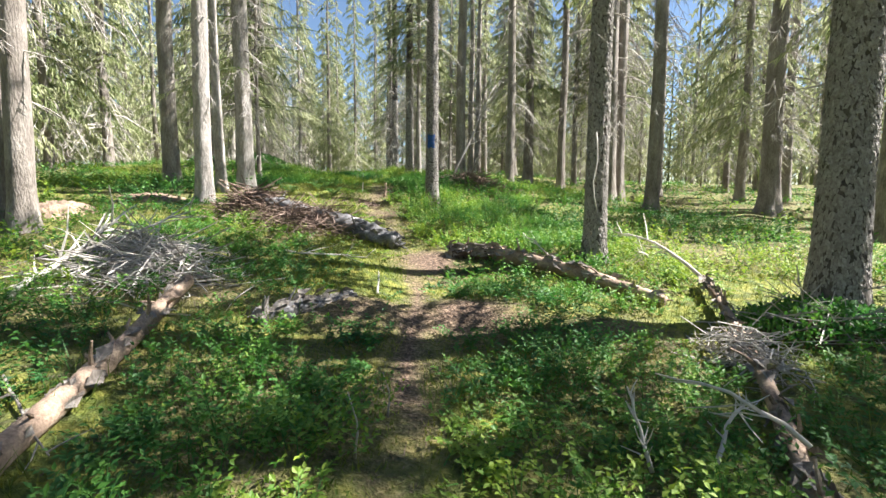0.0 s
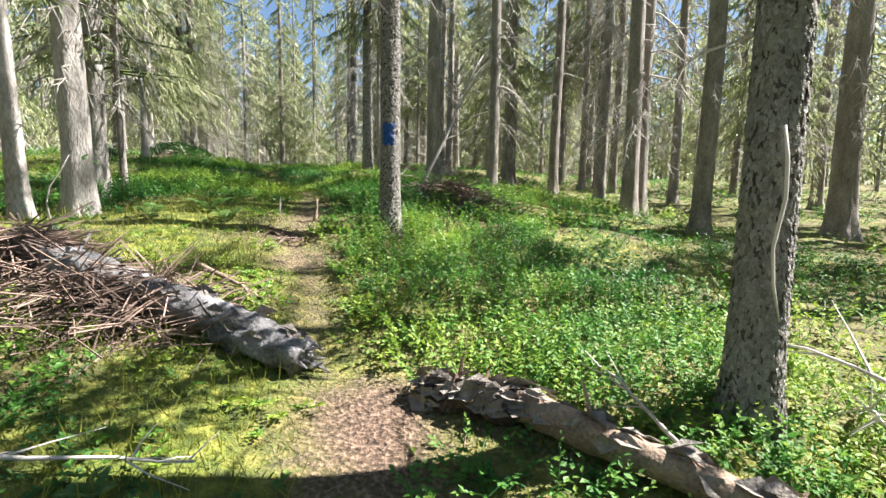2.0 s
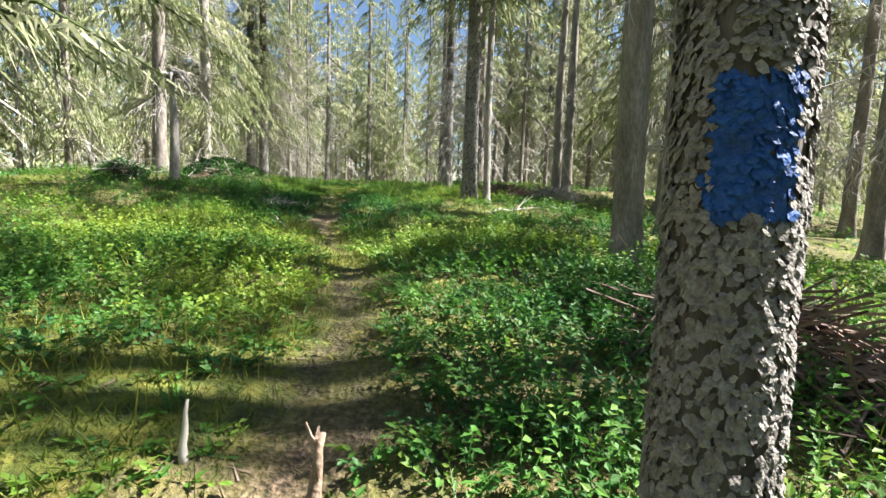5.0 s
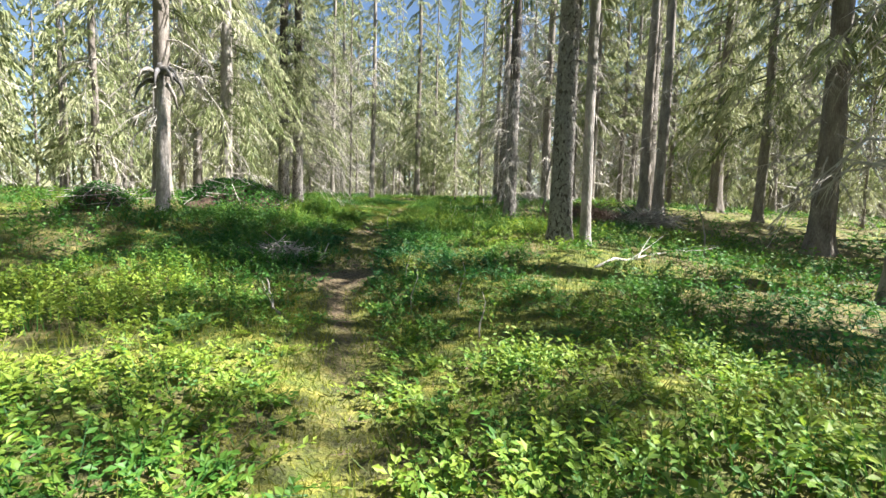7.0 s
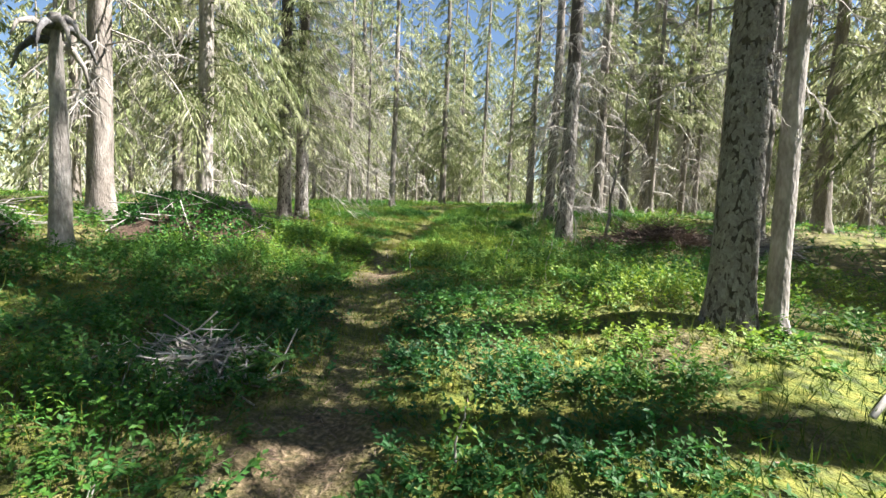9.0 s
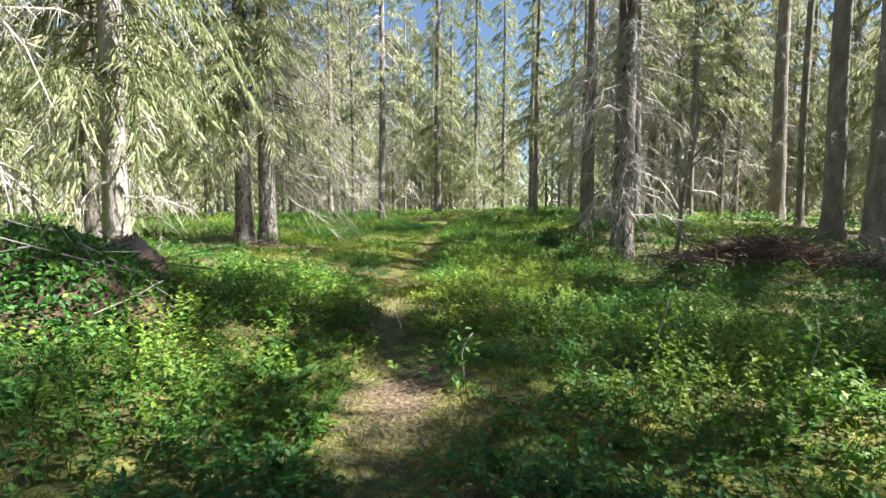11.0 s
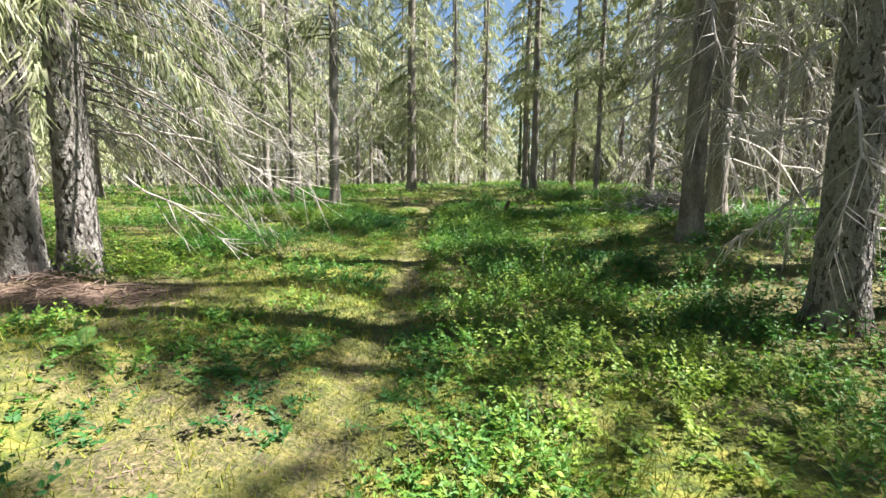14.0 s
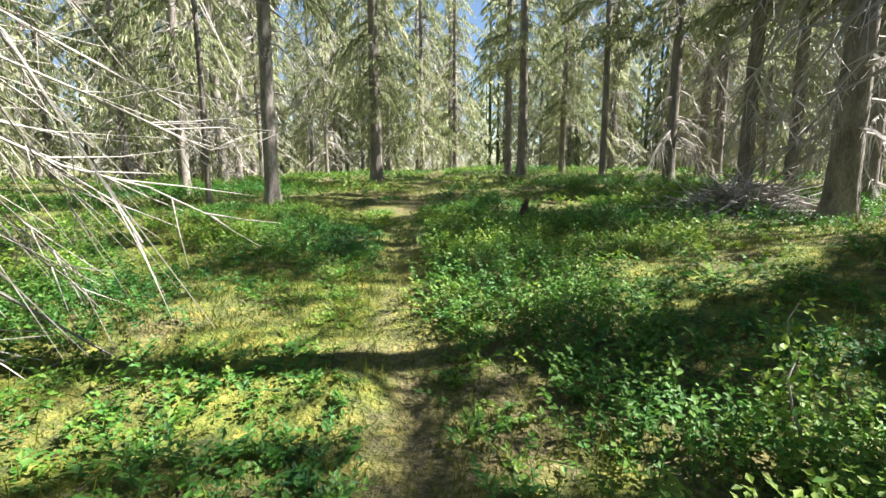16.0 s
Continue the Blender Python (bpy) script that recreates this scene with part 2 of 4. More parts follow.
def bare(x, y):
    """How bare of growth the ground is, 0 to 1: the trodden trail and the patches of soil beside it."""
    x, y = np.asarray(x, float), np.asarray(y, float)
    wide = 0.1 + 0.04 * ripple(x, y, 3.0, 5)
    trail = np.clip(1.4 - np.abs(x - trail_x(y) + 0.05 * ripple(x, y, 2.2, 9)) / wide, 0, 1) * np.clip(0.55 + 0.5 * ripple(x, y, 1.2, 3), 0, 1)
    out = trail * (1 - 0.35 * np.clip((y - 18) / 5, 0, 1))
    for a, b, sx, sy, h in ((0.05, 4.1, 0.9, 0.35, 1), (1.5, 4.0, 0.35, 0.2, 0.9), (-0.15, 6.0, 0.4, 0.5, 1), (-1.0, 8.5, 0.35, 0.4, 0.8), (-1.3, 9.9, 0.25, 0.4, 0.9), (-3.6, 16.6, 0.3, 0.5, 0.8),
                            (-9.6, 26.2, 1.5, 0.7, 1), (-7.9, 23.1, 1.1, 0.6, 1), (-4.6, 20.1, 0.25, 0.6, 0.9), (-0.2, 26.6, 1.3, 0.5, 0.7), (-6.9, 24.6, 0.7, 0.6, 0.5), (-2.6, 4.3, 0.8, 0.8, 0.7), (0.6, 20.4, 0.9, 0.6, 0.7)):
        out = np.maximum(out, h * np.clip(1.5 * np.exp(-(((x - a) / sx) ** 2 + ((y - b) / sy) ** 2) / 2) - 0.35 + 0.25 * ripple(x, y, 3.5, 8), 0, 1))
    return np.clip(out, 0, 1)


def thicket(x, y):
    """How thickly the blueberry shrubs stand, about 0 to 1 and over."""
    return 0.5 + 0.5 * ripple(x, y, 0.9, 31) + 0.35 * ripple(x, y, 2.6, 32) + 0.28 * ripple(x, y, 6.0, 33) + np.where(np.asarray(x) > trail_x(y), 0.12, 0.0) + 0.3 * np.clip(np.abs(x - trail_x(y)) - 2.5, 0, 1) + 0.4 * np.exp(-((np.asarray(x) + 2.9) / 1.2) ** 2 - ((np.asarray(y) - 25.5) / 5) ** 2) + sum(h * np.exp(-((np.asarray(x) - a) ** 2 + (np.asarray(y) - b) ** 2) / (r * r)) for a, b, r, h in ((-0.7, 10.3, 0.6, 0.6), (-2.6, 11.3, 1.5, 0.5), (-6.1, 21.4, 1.1, 0.5), (-5.8, 26.0, 0.7, 0.2))) - 0.6 * np.exp(-((np.asarray(x) + 7.5) / 1.1) ** 2 - ((np.asarray(y) - 27.5) / 3.2) ** 2)


LOGS = [[(-1.7, 1.0), (-2.0, 2.9), (-2.14, 4.05)], [(-2.9, 7.45), (-2.2, 7.15), (-0.62, 6.52)], [(0.1, 6.25), (0.65, 6.02), (1.2, 5.5), (1.68, 5.1), (2.15, 4.65)], [(2.55, 4.4), (2.2, 3.3), (1.45, 1.5)], [(-1.5, 3.8), (-0.8, 4.35)]]


def from_logs(x, y):
    """Distance to the nearest fallen log."""
    best = np.full(np.shape(x), 99.0)
    for line in LOGS:
        for (ax, ay), (bx, by) in zip(line, line[1:]):
            s = np.clip(((x - ax) * (bx - ax) + (y - ay) * (by - ay)) / ((bx - ax) ** 2 + (by - ay) ** 2), 0, 1)
            best = np.minimum(best, np.hypot(x - ax - s * (bx - ax), y - ay - s * (by - ay)))
    return best


def land(x, y):
    x, y = np.asarray(x, float), np.asarray(y, float)
    near = np.exp(-np.maximum(np.abs(x + 4) - 18, 0) / 8) * np.exp(-np.maximum(np.abs(y - 22) - 32, 0) / 8)
    z = slope(x, y) + near * (0.05 * ripple(x, y, 1.6, 1) + 0.02 * ripple(x, y, 4.5, 2))
    z = z - 0.05 * np.clip(1 - np.abs(x - trail_x(y)) / 0.35, 0, 1)
    # the low bank of earth that the trail climbs
    z = z + 0.1 * np.exp(-((y - 4.25 - 0.08 * np.sin(2 * x)) / 0.3) ** 2) * np.exp(-((x + 0.1) / 1.4) ** 2)
    return z


def on(x, y, lift=0.0):
    return (float(x), float(y), float(land(x, y)) + lift)


def axis(low, high, step, reach):
    inner = np.arange(low, high + step / 2, step)
    outer = [step]
    while sum(outer) < reach:
        outer.append(outer[-1] * 1.22)
    outer = np.cumsum(outer)
    return np.concatenate([low - outer[::-1], inner, inner[-1] + outer])


def build_ground():
    xs, ys = axis(-13, 8, 0.15, 1500), axis(-1, 38, 0.15, 1500)
    gx, gy = np.meshgrid(xs, ys, indexing="ij")
    geo = Geo()
    ny = len(ys)
    i, j = np.meshgrid(np.arange(len(xs) - 1), np.arange(ny - 1), indexing="ij")
    p = i * ny + j
    faces = np.concatenate([np.stack([p, p + ny, p + 1], -1).reshape(-1, 3), np.stack([p + 1, p + ny, p + ny + 1], -1).reshape(-1, 3)])
    geo.add(np.stack([gx, gy, land(gx, gy)], -1).reshape(-1, 3), faces, 0.5)
    me = geo.mesh("ground", MOSS, True)
    # bare trail, plus dark litter under thick shrubs that paints in their shade
    me.attributes.new("bare", "FLOAT", "POINT").data.foreach_set("value", np.maximum(bare(gx, gy), 0.5 * np.clip(1.3 * (thicket(gx, gy) - 0.3), 0, 1)).ravel().astype(np.float32))
    return tagged(new("ground", me), "mossy forest floor with a narrow trodden trail", "ground", kind="structure")


build_ground()


# ---- trees ----
def trunk_mesh(width, height, sides=20, rings=46, bark=BARK, flare=0.45, bend=0.0, crooked=0.02, top=0.03):
    """A tapered trunk with a flared foot, width across at breast height, standing on z = 0."""
    geo = Geo()
    s = np.linspace(0, 1, rings) ** 1.7
    h = s * height - 0.15
    hh = np.maximum(h, 0)
    r = (width / 2) * (np.maximum(1 - hh / height, 0) ** 0.75 * 0.97 + top) + width / 2 * flare * np.exp(-hh / (0.55 * width + 0.05))
    ang = np.arange(sides) * 2 * math.pi / sides
    ph = rng.uniform(0, 6.28, 6)
    lobes = 1 + (0.05 if sides < 40 else 0.0) * np.sin(2 * ang + ph[0])[None] + ((0.04 if sides < 40 else 0.0) + 0.12 * np.exp(-hh / (0.7 * width))[:, None]) * np.sin(5 * ang + ph[1])[None]
    rough = 1 + 0.022 * rng.normal(size=(rings, sides))
    rad = r[:, None] * lobes * rough
    cx = crooked * np.sin(h * 0.9 + ph[2]) + bend * (hh / height) ** 2 * height
    cy = crooked * np.sin(h * 0.7 + ph[3])
    verts = np.stack([cx[:, None] + rad * np.cos(ang), cy[:, None] + rad * np.sin(ang), np.repeat(h[:, None], sides, 1)], -1).reshape(-1, 3)
    i, j = np.meshgrid(np.arange(rings - 1), np.arange(sides), indexing="ij")
    p, q = i * sides + j, i * sides + (j + 1) % sides
    faces = np.concatenate([np.stack([p, q, p + sides], -1).reshape(-1, 3), np.stack([q, q + sides, p + sides], -1).reshape(-1, 3)])
    geo.add(verts, faces)
    return geo.mesh("trunk", bark, True)


def branch_line(az, h, length, rise, droop, k):
    s = np.linspace(0, 1, k)
    out = s * length * (1 - 0.18 * s * min(droop, 1.5))
    z = h + rise * s * length - droop * s**2 * length
    side = 0.1 * length * np.sin(3 * s + az * 5) * s
    ca, sa = math.cos(az), math.sin(az)
    return np.stack([ca * out - sa * side, sa * out + ca * side, z], -1)


def along(line, s):
    k = len(line) - 1
    i = np.minimum((s * k).astype(int), k - 1)
    return line[i] + (line[i + 1] - line[i]) * (s * k - i)[:, None]


def crown_mesh(base, height, reach, branches, sprays, droop=0.55, width=0.03, size=1.0, bunch=1.25):
    """Live whorls of drooping branches, each hung with many needle sprays."""
    geo = Geo()
    for b in range(branches):
        f = (b + rng.uniform()) / branches
        h = base + (height - base) * f**bunch
        length = (reach * (1 - (h - base) / (height - base + 0.01)) ** 0.7 + 0.25) * rng.uniform(0.65, 1.15)
        line = branch_line(rng.uniform(0, 6.28), h, length, 0.15, droop * rng.uniform(0.6, 1.3), 5)
        geo.tube(line[[0, 2, 4]], (0.022, 0.012, 0.004), 3, 0.05)
        n = int(sprays * (0.4 + 0.6 * length / (reach + 0.25)))
        s = rng.uniform(0.12, 1, n) ** 0.8
        root = along(line, s)
        out = line[-1] - line[0]
        out = out / (np.linalg.norm(out) + 1e-9)
        lateral = np.cross(out, (0, 0, 1))
        side = rng.choice([-1, 1], n)[:, None] * lateral * rng.uniform(0.1, 1, (n, 1))
        way = out * rng.uniform(0.1, 0.7, (n, 1)) + 0.8 * side + np.array([0, 0, -1]) * rng.uniform(0.15, 1.3, (n, 1))
        way /= np.linalg.norm(way, axis=1)[:, None]
        long = rng.uniform(0.14, 0.42, n) * size * (1.15 - 0.6 * s)
        sweep = length * s * (1.05 - s) * rng.uniform(0, 1, n)
        root = root + side * 0.75 * sweep[:, None] - np.array([0, 0, 0.22]) * sweep[:, None]
        geo.strands(root, root + way * long[:, None], width * rng.uniform(0.7, 1.4, n), rng.uniform(0, 1) * 0.5 + rng.uniform(0, 0.5, n))
    # the leading shoot
    geo.tube([(0, 0, height - 1), (0, 0, height + 0.5)], (0.03, 0.005), 3, 0.1)
    return geo.mesh("crown", NEEDLES)


def dead_mesh(low, high, reach, branches, twigs, hairs, droop=0.6, arc=(0, 6.28), thick=1.0, tangle=1.0, mat=None, tone=0.6):
    """Dead lower branches with side twigs and hanging lichen."""
    geo = Geo()
    for b in range(branches):
        h = rng.uniform(low, high)
        length = reach * rng.uniform(0.35, 1.1)
        line = branch_line(rng.uniform(*arc), h, length, rng.uniform(-0.25, 0.2), droop * rng.uniform(0.3, 1.4), 6)
        line[1:-1] += rng.normal(0, 0.02, (4, 3)) * length
        shade = rng.uniform(0, tone)
        spine = [0, 2, 5] if twigs < 3 else [0, 1, 2, 3, 4, 5]
        geo.tube(line[spine], np.linspace(0.014, 0.003, 6)[spine] * thick * (0.6 + 0.4 * length), 3, shade + 0.1)
        out = (line[-1] - line[0]) / (np.linalg.norm(line[-1] - line[0]) + 1e-9)
        lateral = np.cross(out, (0, 0, 1))
        for k in range(twigs):
            s = rng.uniform(0.15, 1)
            a = along(line, np.array([s]))[0]
            l = length * rng.uniform(0.15, 0.45) * (1.2 - 0.6 * s) * tangle
            w = out * rng.uniform(0.2, 0.9) + lateral * rng.choice([-1, 1]) * rng.uniform(0.2, 1) + np.array([0, 0, rng.uniform(-0.9, 0.15)])
            w /= np.linalg.norm(w)
            bendy = np.array([0, 0, -0.25]) * l + rng.normal(0, 0.08, 3) * l
            curve = [a, a + w * l * 0.55, a + w * l + bendy]
            if branches > 1:
                geo.tube(curve[::2], np.array([0.005, 0.0018]) * thick, 3, shade + rng.uniform(0, 0.4))
            else:
                geo.tube(curve, np.array([0.005, 0.0035, 0.0015]) * thick, 3, shade + rng.uniform(0, 0.4))
        if hairs:
            s = rng.uniform(0.1, 1, hairs)
            root = along(line, s)
            way = rng.normal(0, 0.5, (hairs, 3)) + out * 0.4 + np.array([0, 0, -0.6])
            way /= np.linalg.norm(way, axis=1)[:, None]
            geo.strands(root, root + way * rng.uniform(0.06, 0.3, (hairs, 1)) * (0.5 + 0.5 * length), 0.011 * thick, shade + rng.uniform(0.1, 0.5, hairs))
    return geo.mesh("dead_wood", mat or TWIGS)


CROWNS = {
    "top": [crown_mesh(12.5, 20, 0.9, 40, 40, width=0.045)],
    "high": [crown_mesh(7.0, 20, 1.3, 60, 56, width=0.045, size=1.2, bunch=1.4) for k in range(3)],
    "mid": [crown_mesh(4.0, 19, 1.6, 95, 70, width=0.04, size=1.1, bunch=1.5) for k in range(3)],
    "shade": [crown_mesh(5.0, 22, 2.5, 150, 120, 0.6, width=0.06, size=1.3)],
    "short": [crown_mesh(2.4, 9.5, 1.9, 90, 95, 0.6, width=0.045)],
    "dense": [crown_mesh(2.6, 17, 2.2, 130, 200, 0.8, width=0.018, size=0.8, bunch=1.6) for k in range(2)],
    "low": [crown_mesh(2.5, 17, 2.0, 120, 130, 0.8, width=0.026, bunch=1.5) for k in range(3)],
    "far": [crown_mesh(1.9, 20, 2.3, 105, 70, 0.8, width=0.05, size=1.3, bunch=1.5) for k in range(4)],
    "back": [crown_mesh(2.5, 20, 2.3, 60, 26, 0.7, width=0.14, size=1.6) for k in range(2)],
    "skirt": [crown_mesh(1.7, 9, 2.0, 70, 95, 0.4, width=0.026, size=0.85)],
}
DEAD = {
    "sparse": [dead_mesh(1.9, 8.5, 0.9, 34, 4, 12) for k in range(3)],
    "twiggy": [dead_mesh(1.5, 7.5, 1.6, 55, 6, 18, 0.75, thick=1.3) for k in range(3)],
    "bushy": [dead_mesh(0.9, 6.5, 1.9, 70, 8, 16, 0.85, thick=1.6) for k in range(2)],
    "far": [dead_mesh(0.5, 8.5, 1.9, 54, 0, 27, 0.8, thick=1.9) for k in range(3)],
    # the fan's low tone puts the shade it hangs in into the twig colour
    "fan": [dead_mesh(1.5, 6.0, 2.7, 62, 15, 22, 0.6, (0.1, 1.75), 0.75, tone=0.08)],
}
SPANS = {"sparse": (1.7, 8.5), "twiggy": (1.4, 7.5), "bushy": (0.8, 6.5)}
SINGLES = {
    "sparse": [dead_mesh(0, 0.01, 0.8, 1, 5, 12, 0.6, (0, 0.01), tone=0.35) for k in range(8)],
    "twiggy": [dead_mesh(0, 0.01, 1.3, 1, 8, 14, 0.75, (0, 0.01), 1.2, tone=0.35) for k in range(8)],
    "bushy": [dead_mesh(0, 0.01, 1.8, 1, 17, 16, 0.85, (0, 0.01), 1.05) for k in range(10)],
}
FAR_TRUNKS = [trunk_mesh(0.3, 19, 9, 16) for k in range(3)]


def bark_scales(width, height, n, flare=0.45, total=19.0, within=None):
    """Curled bark scales standing off the trunk; within: (angle, half angle, low, high) of the ones to take or, after "not", to leave."""
    geo = Geo()
    r = np.random.default_rng(int(width * 1000) + n)
    h = height * r.uniform(0.0, 1, n)
    a = r.uniform(-math.pi, math.pi, n)
    rad = (width / 2) * (np.maximum(1 - h / total, 0) ** 0.75 * 0.97 + 0.03) + width / 2 * flare * np.exp(-h / (0.55 * width + 0.05))
    grow = min(2.2, max(1.0, math.sqrt(1.7 * math.pi * width * height / (n * 0.0006))))
    w, l = r.uniform(0.007, 0.016, n) * grow * (0.78 if within else 1.0), r.uniform(0.009, 0.024, n) * grow * (0.75 if within else 1.5)
    turn = r.normal(0, 0.5 if within else 0.2, n)
    shape = r.uniform(0.6, 1.35, (n, 6))
    lift, tint = r.uniform(0.002, 0.01, n), np.clip(r.normal(0.5, 0.22, n), 0, 1)
    if within:
        mid, half, low, high = within[-4:]
        inside = (np.abs(a - mid) < half * r.uniform(0.85, 1.12, n)) & (h > low - 0.02 * r.uniform(0, 1, n)) & (h < high + 0.02 * r.uniform(0, 1, n))
        keep = ~inside if within[0] == "not" else inside
        h, a, rad, w, l, turn, shape, lift, tint = (q[keep] for q in (h, a, rad, w, l, turn, shape, lift, tint))
    m = len(h)
    out = np.stack([np.cos(a), np.sin(a), 0 * a], -1)
    side = np.stack([-np.sin(a), np.cos(a), 0 * a], -1)
    up = np.array([0, 0, 1.0])
    c = out * (rad + 0.002)[:, None] + up * h[:, None]
    ring = []
    for k in range(6):
        t = k * math.pi / 3
        u, v = np.cos(t) * w * shape[:, k], np.sin(t) * l * shape[:, k]
        uu, vv = u * np.cos(turn) - v * np.sin(turn), u * np.sin(turn) + v * np.cos(turn)
        edge = np.where(vv < 0, lift * 1.2, lift * 0.25)
        ring.append(c + side * uu[:, None] + up * vv[:, None] + out * (edge - uu**2 / (width + 0.02))[:, None])
    ring.append(c + out * lift[:, None])
    ring = np.stack(ring, 1)
    k = np.arange(m)[:, None] * 7
    faces = np.concatenate([k + [6, i, (i + 1) % 6] for i in range(6)])
    geo.add(ring.reshape(-1, 3), faces, np.repeat(tint, 7))
    return geo.mesh("scaly_bark", SCALES)


GREY = "tall grey-barked spruce with dead lower twigs and lichen"
counter = 0


def spruce(x, y, width, crown="mid", dead="sparse", lean=0.0, hero=0, turn=None, label=GREY, bark=BARK, height=19.0, near=True, group="spruces beside the trail", single=0, mark=None, size=1.0):
    global counter
    counter += 1
    turn = rng.uniform(0, 6.28) if turn is None else turn
    ob = thing("spruce_tree", on(x, y, -0.03), label, "tree", group, turn, size)
    if near:
        me = trunk_mesh(width, 10.0 if crown == "short" else height, 40 if hero else 22, 110 if hero else 46, UNDER_BARK if hero else bark, bend=lean, crooked=0.0 if hero else 0.02)
    else:
        me = FAR_TRUNKS[counter % 3]
    t = part("trunk", me, ob)
    if not near:
        t.scale = (width / 0.3, width / 0.3, 1)
    if hero:
        part("scaly_bark", bark_scales(width, 4.2, hero, within=mark), t, "curled grey bark scales", "stuff")
    if crown:
        part("crown", CROWNS[crown][counter % len(CROWNS[crown])], ob, "drooping green needle branches", "stuff")
    if dead and single:
        for k in range(single):
            b = part("dead_branch", SINGLES[dead][k % len(SINGLES[dead])], ob)
            b.location = (0, 0, SPANS[dead][0] + (SPANS[dead][1] - SPANS[dead][0]) * (k + 0.5) / single)
            b.rotation_euler = (0, 0, k * 2.4 + rng.uniform(-0.5, 0.5))
    elif dead:
        part("dead_wood", DEAD[dead][counter % len(DEAD[dead])], ob, "bare grey dead twigs with lichen", "stuff")
    return ob


TREES = [
    # x, y, width, crown, dead wood
    (-5.3, 5.9, 0.34, "high", "twiggy"), (-4.9, 5.75, 0.27, "high", "sparse"), (-5.3, 9.65, 0.29, "high", "sparse"), (0.46, 13.0, 0.26, "high", "sparse"),
    (2.4, 17.9, 0.32, "high", "twiggy"), (4.39, 18.46, 0.29, "top", "sparse"), (5.3, 17.0, 0.3, "high", "twiggy"), (6.2, 21.1, 0.24, "top", "twiggy"),
    (6.9, 21.6, 0.2, "top", "sparse"), (7.0, 20.2, 0.28, "", "twiggy"), (4.5, 13.45, 0.34, "high", "sparse"), (4.85, 13.75, 0.35, "top", "twiggy"),
    (4.85, 11.4, 0.28, "top", "sparse"), (8.2, 12.4, 0.46, "top", "twiggy"), (12.2, 17.6, 0.34, "top", "twiggy"), (12.6, 22.0, 0.26, "mid", "far"),
    # the one at (8.6, 10.0) is added to shade the shrubs right of the trail
    (7.85, 8.7, 0.28, "", "sparse"), (8.6, 10.0, 0.26, "mid", "sparse"), (10.7, 13.7, 0.25, "top", "twiggy"), (9.9, 12.2, 0.34, "", "twiggy"), (9.6, 15.9, 0.3, "low", "twiggy"),
    # two spruces added out of view to shade the start of the trail
    (7.6, 3.7, 0.3, "dense", "far"), (9.2, 4.0, 0.3, "dense", "far"),
    # all but the first are added to throw shade across the trail
    (3.85, 22.6, 0.42, "mid", "twiggy"), (6.4, 24.3, 0.28, "mid", "twiggy"), (7.8, 23.3, 0.3, "shade", "far"), (8.4, 26.4, 0.3, "shade", "far"), (7.4, 17.0, 0.26, "high", "twiggy"),
    # added to shade the shrubs right of the trail's upper part
    (4.6, 27.6, 0.26, "low", "twiggy"),
    (-9.5, 20.6, 0.35, "mid", "twiggy"), (-11.9, 24.7, 0.27, "low", "twiggy"),
    (2.8, 34.5, 0.42, "high", "sparse"), (2.3, 31.8, 0.2, "high", "sparse"), (1.6, 28.8, 0.36, "high", "sparse"), (1.9, 27.95, 0.34, "top", "sparse"),
    (-3.08, 29.15, 0.26, "top", "twiggy"), (-1.65, 32.4, 0.36, "mid", "bushy"),
    (-1.0, 40.0, 0.3, "mid", "bushy"), (1.0, 41.7, 0.3, "mid", "twiggy"), (-0.3, 37.4, 0.3, "mid", "twiggy"), (1.9, 36.7, 0.26, "mid", "bushy"), (2.45, 36.9, 0.2, "mid", "twiggy"),
    (-2.6, 40.9, 0.2, "mid", "sparse"), (-2.9, 46.5, 0.27, "low", "twiggy"), (-5.15, 45.8, 0.3, "mid", "sparse"), (-4.8, 43.3, 0.32, "mid", "sparse"),
    (-9.95, 34.5, 0.25, "mid", "twiggy"), (-9.35, 40.6, 0.33, "low", "sparse"), (1.55, 44.0, 0.34, "mid", "twiggy"), (0.55, 37.2, 0.24, "mid", "twiggy"),
    (-13.2, 37.0, 0.24, "low", "twiggy"), (-10.9, 34.0, 0.1, "", "sparse"),
]
for x, y, w, crown, dead in TREES:
    spruce(x, y, w, crown, dead, rng.normal(0, 0.006), size=1.2 if crown == "short" else 1.0)

# the trunks that the trail passes closest
post = spruce(1.86, 5.98, 0.255, "mid", "sparse", 0.0, 9000, 0.0, "grey spruce with scaly bark and a hanging bleached branch", single=30)
spruce(3.55, 4.35, 0.41, "mid", "sparse", 0.0, 11000, 0.0, "thick grey spruce with deeply furrowed bark", single=26)
spruce(-3.9, 8.1, 0.26, "high", "sparse", 0.0, 0, 0.0, "sunlit pale-barked spruce with a dark foot", PALE_BARK, single=30)
spruce(-3.85, 9.6, 0.3, "high", "twiggy", 0.0, 0, 0.0, "sunlit pale-barked spruce with bleached twigs", PALE_BARK, single=50)
spruce(-4.35, 10.85, 0.28, "high", "twiggy", 0.0, 0, 0.0, "pale-barked spruce beside a slim young one", PALE_BARK, single=40)
spruce(-1.28, 18.67, 0.29, "mid", "sparse", 0.0, 5000, 0.0, "dark rough-barked spruce, one of a close pair", single=45)
spruce(-0.93, 18.8, 0.15, "mid", "sparse", 0.0, 0, 0.0, "slim smooth pale spruce, one of a close pair", PALE_BARK, single=24)
spruce(-9.95, 23.35, 0.33, "low", "bushy", 0.0, 0, 0.4, "sun-bleached spruce with many bare white branches", PALE_BARK, single=48)
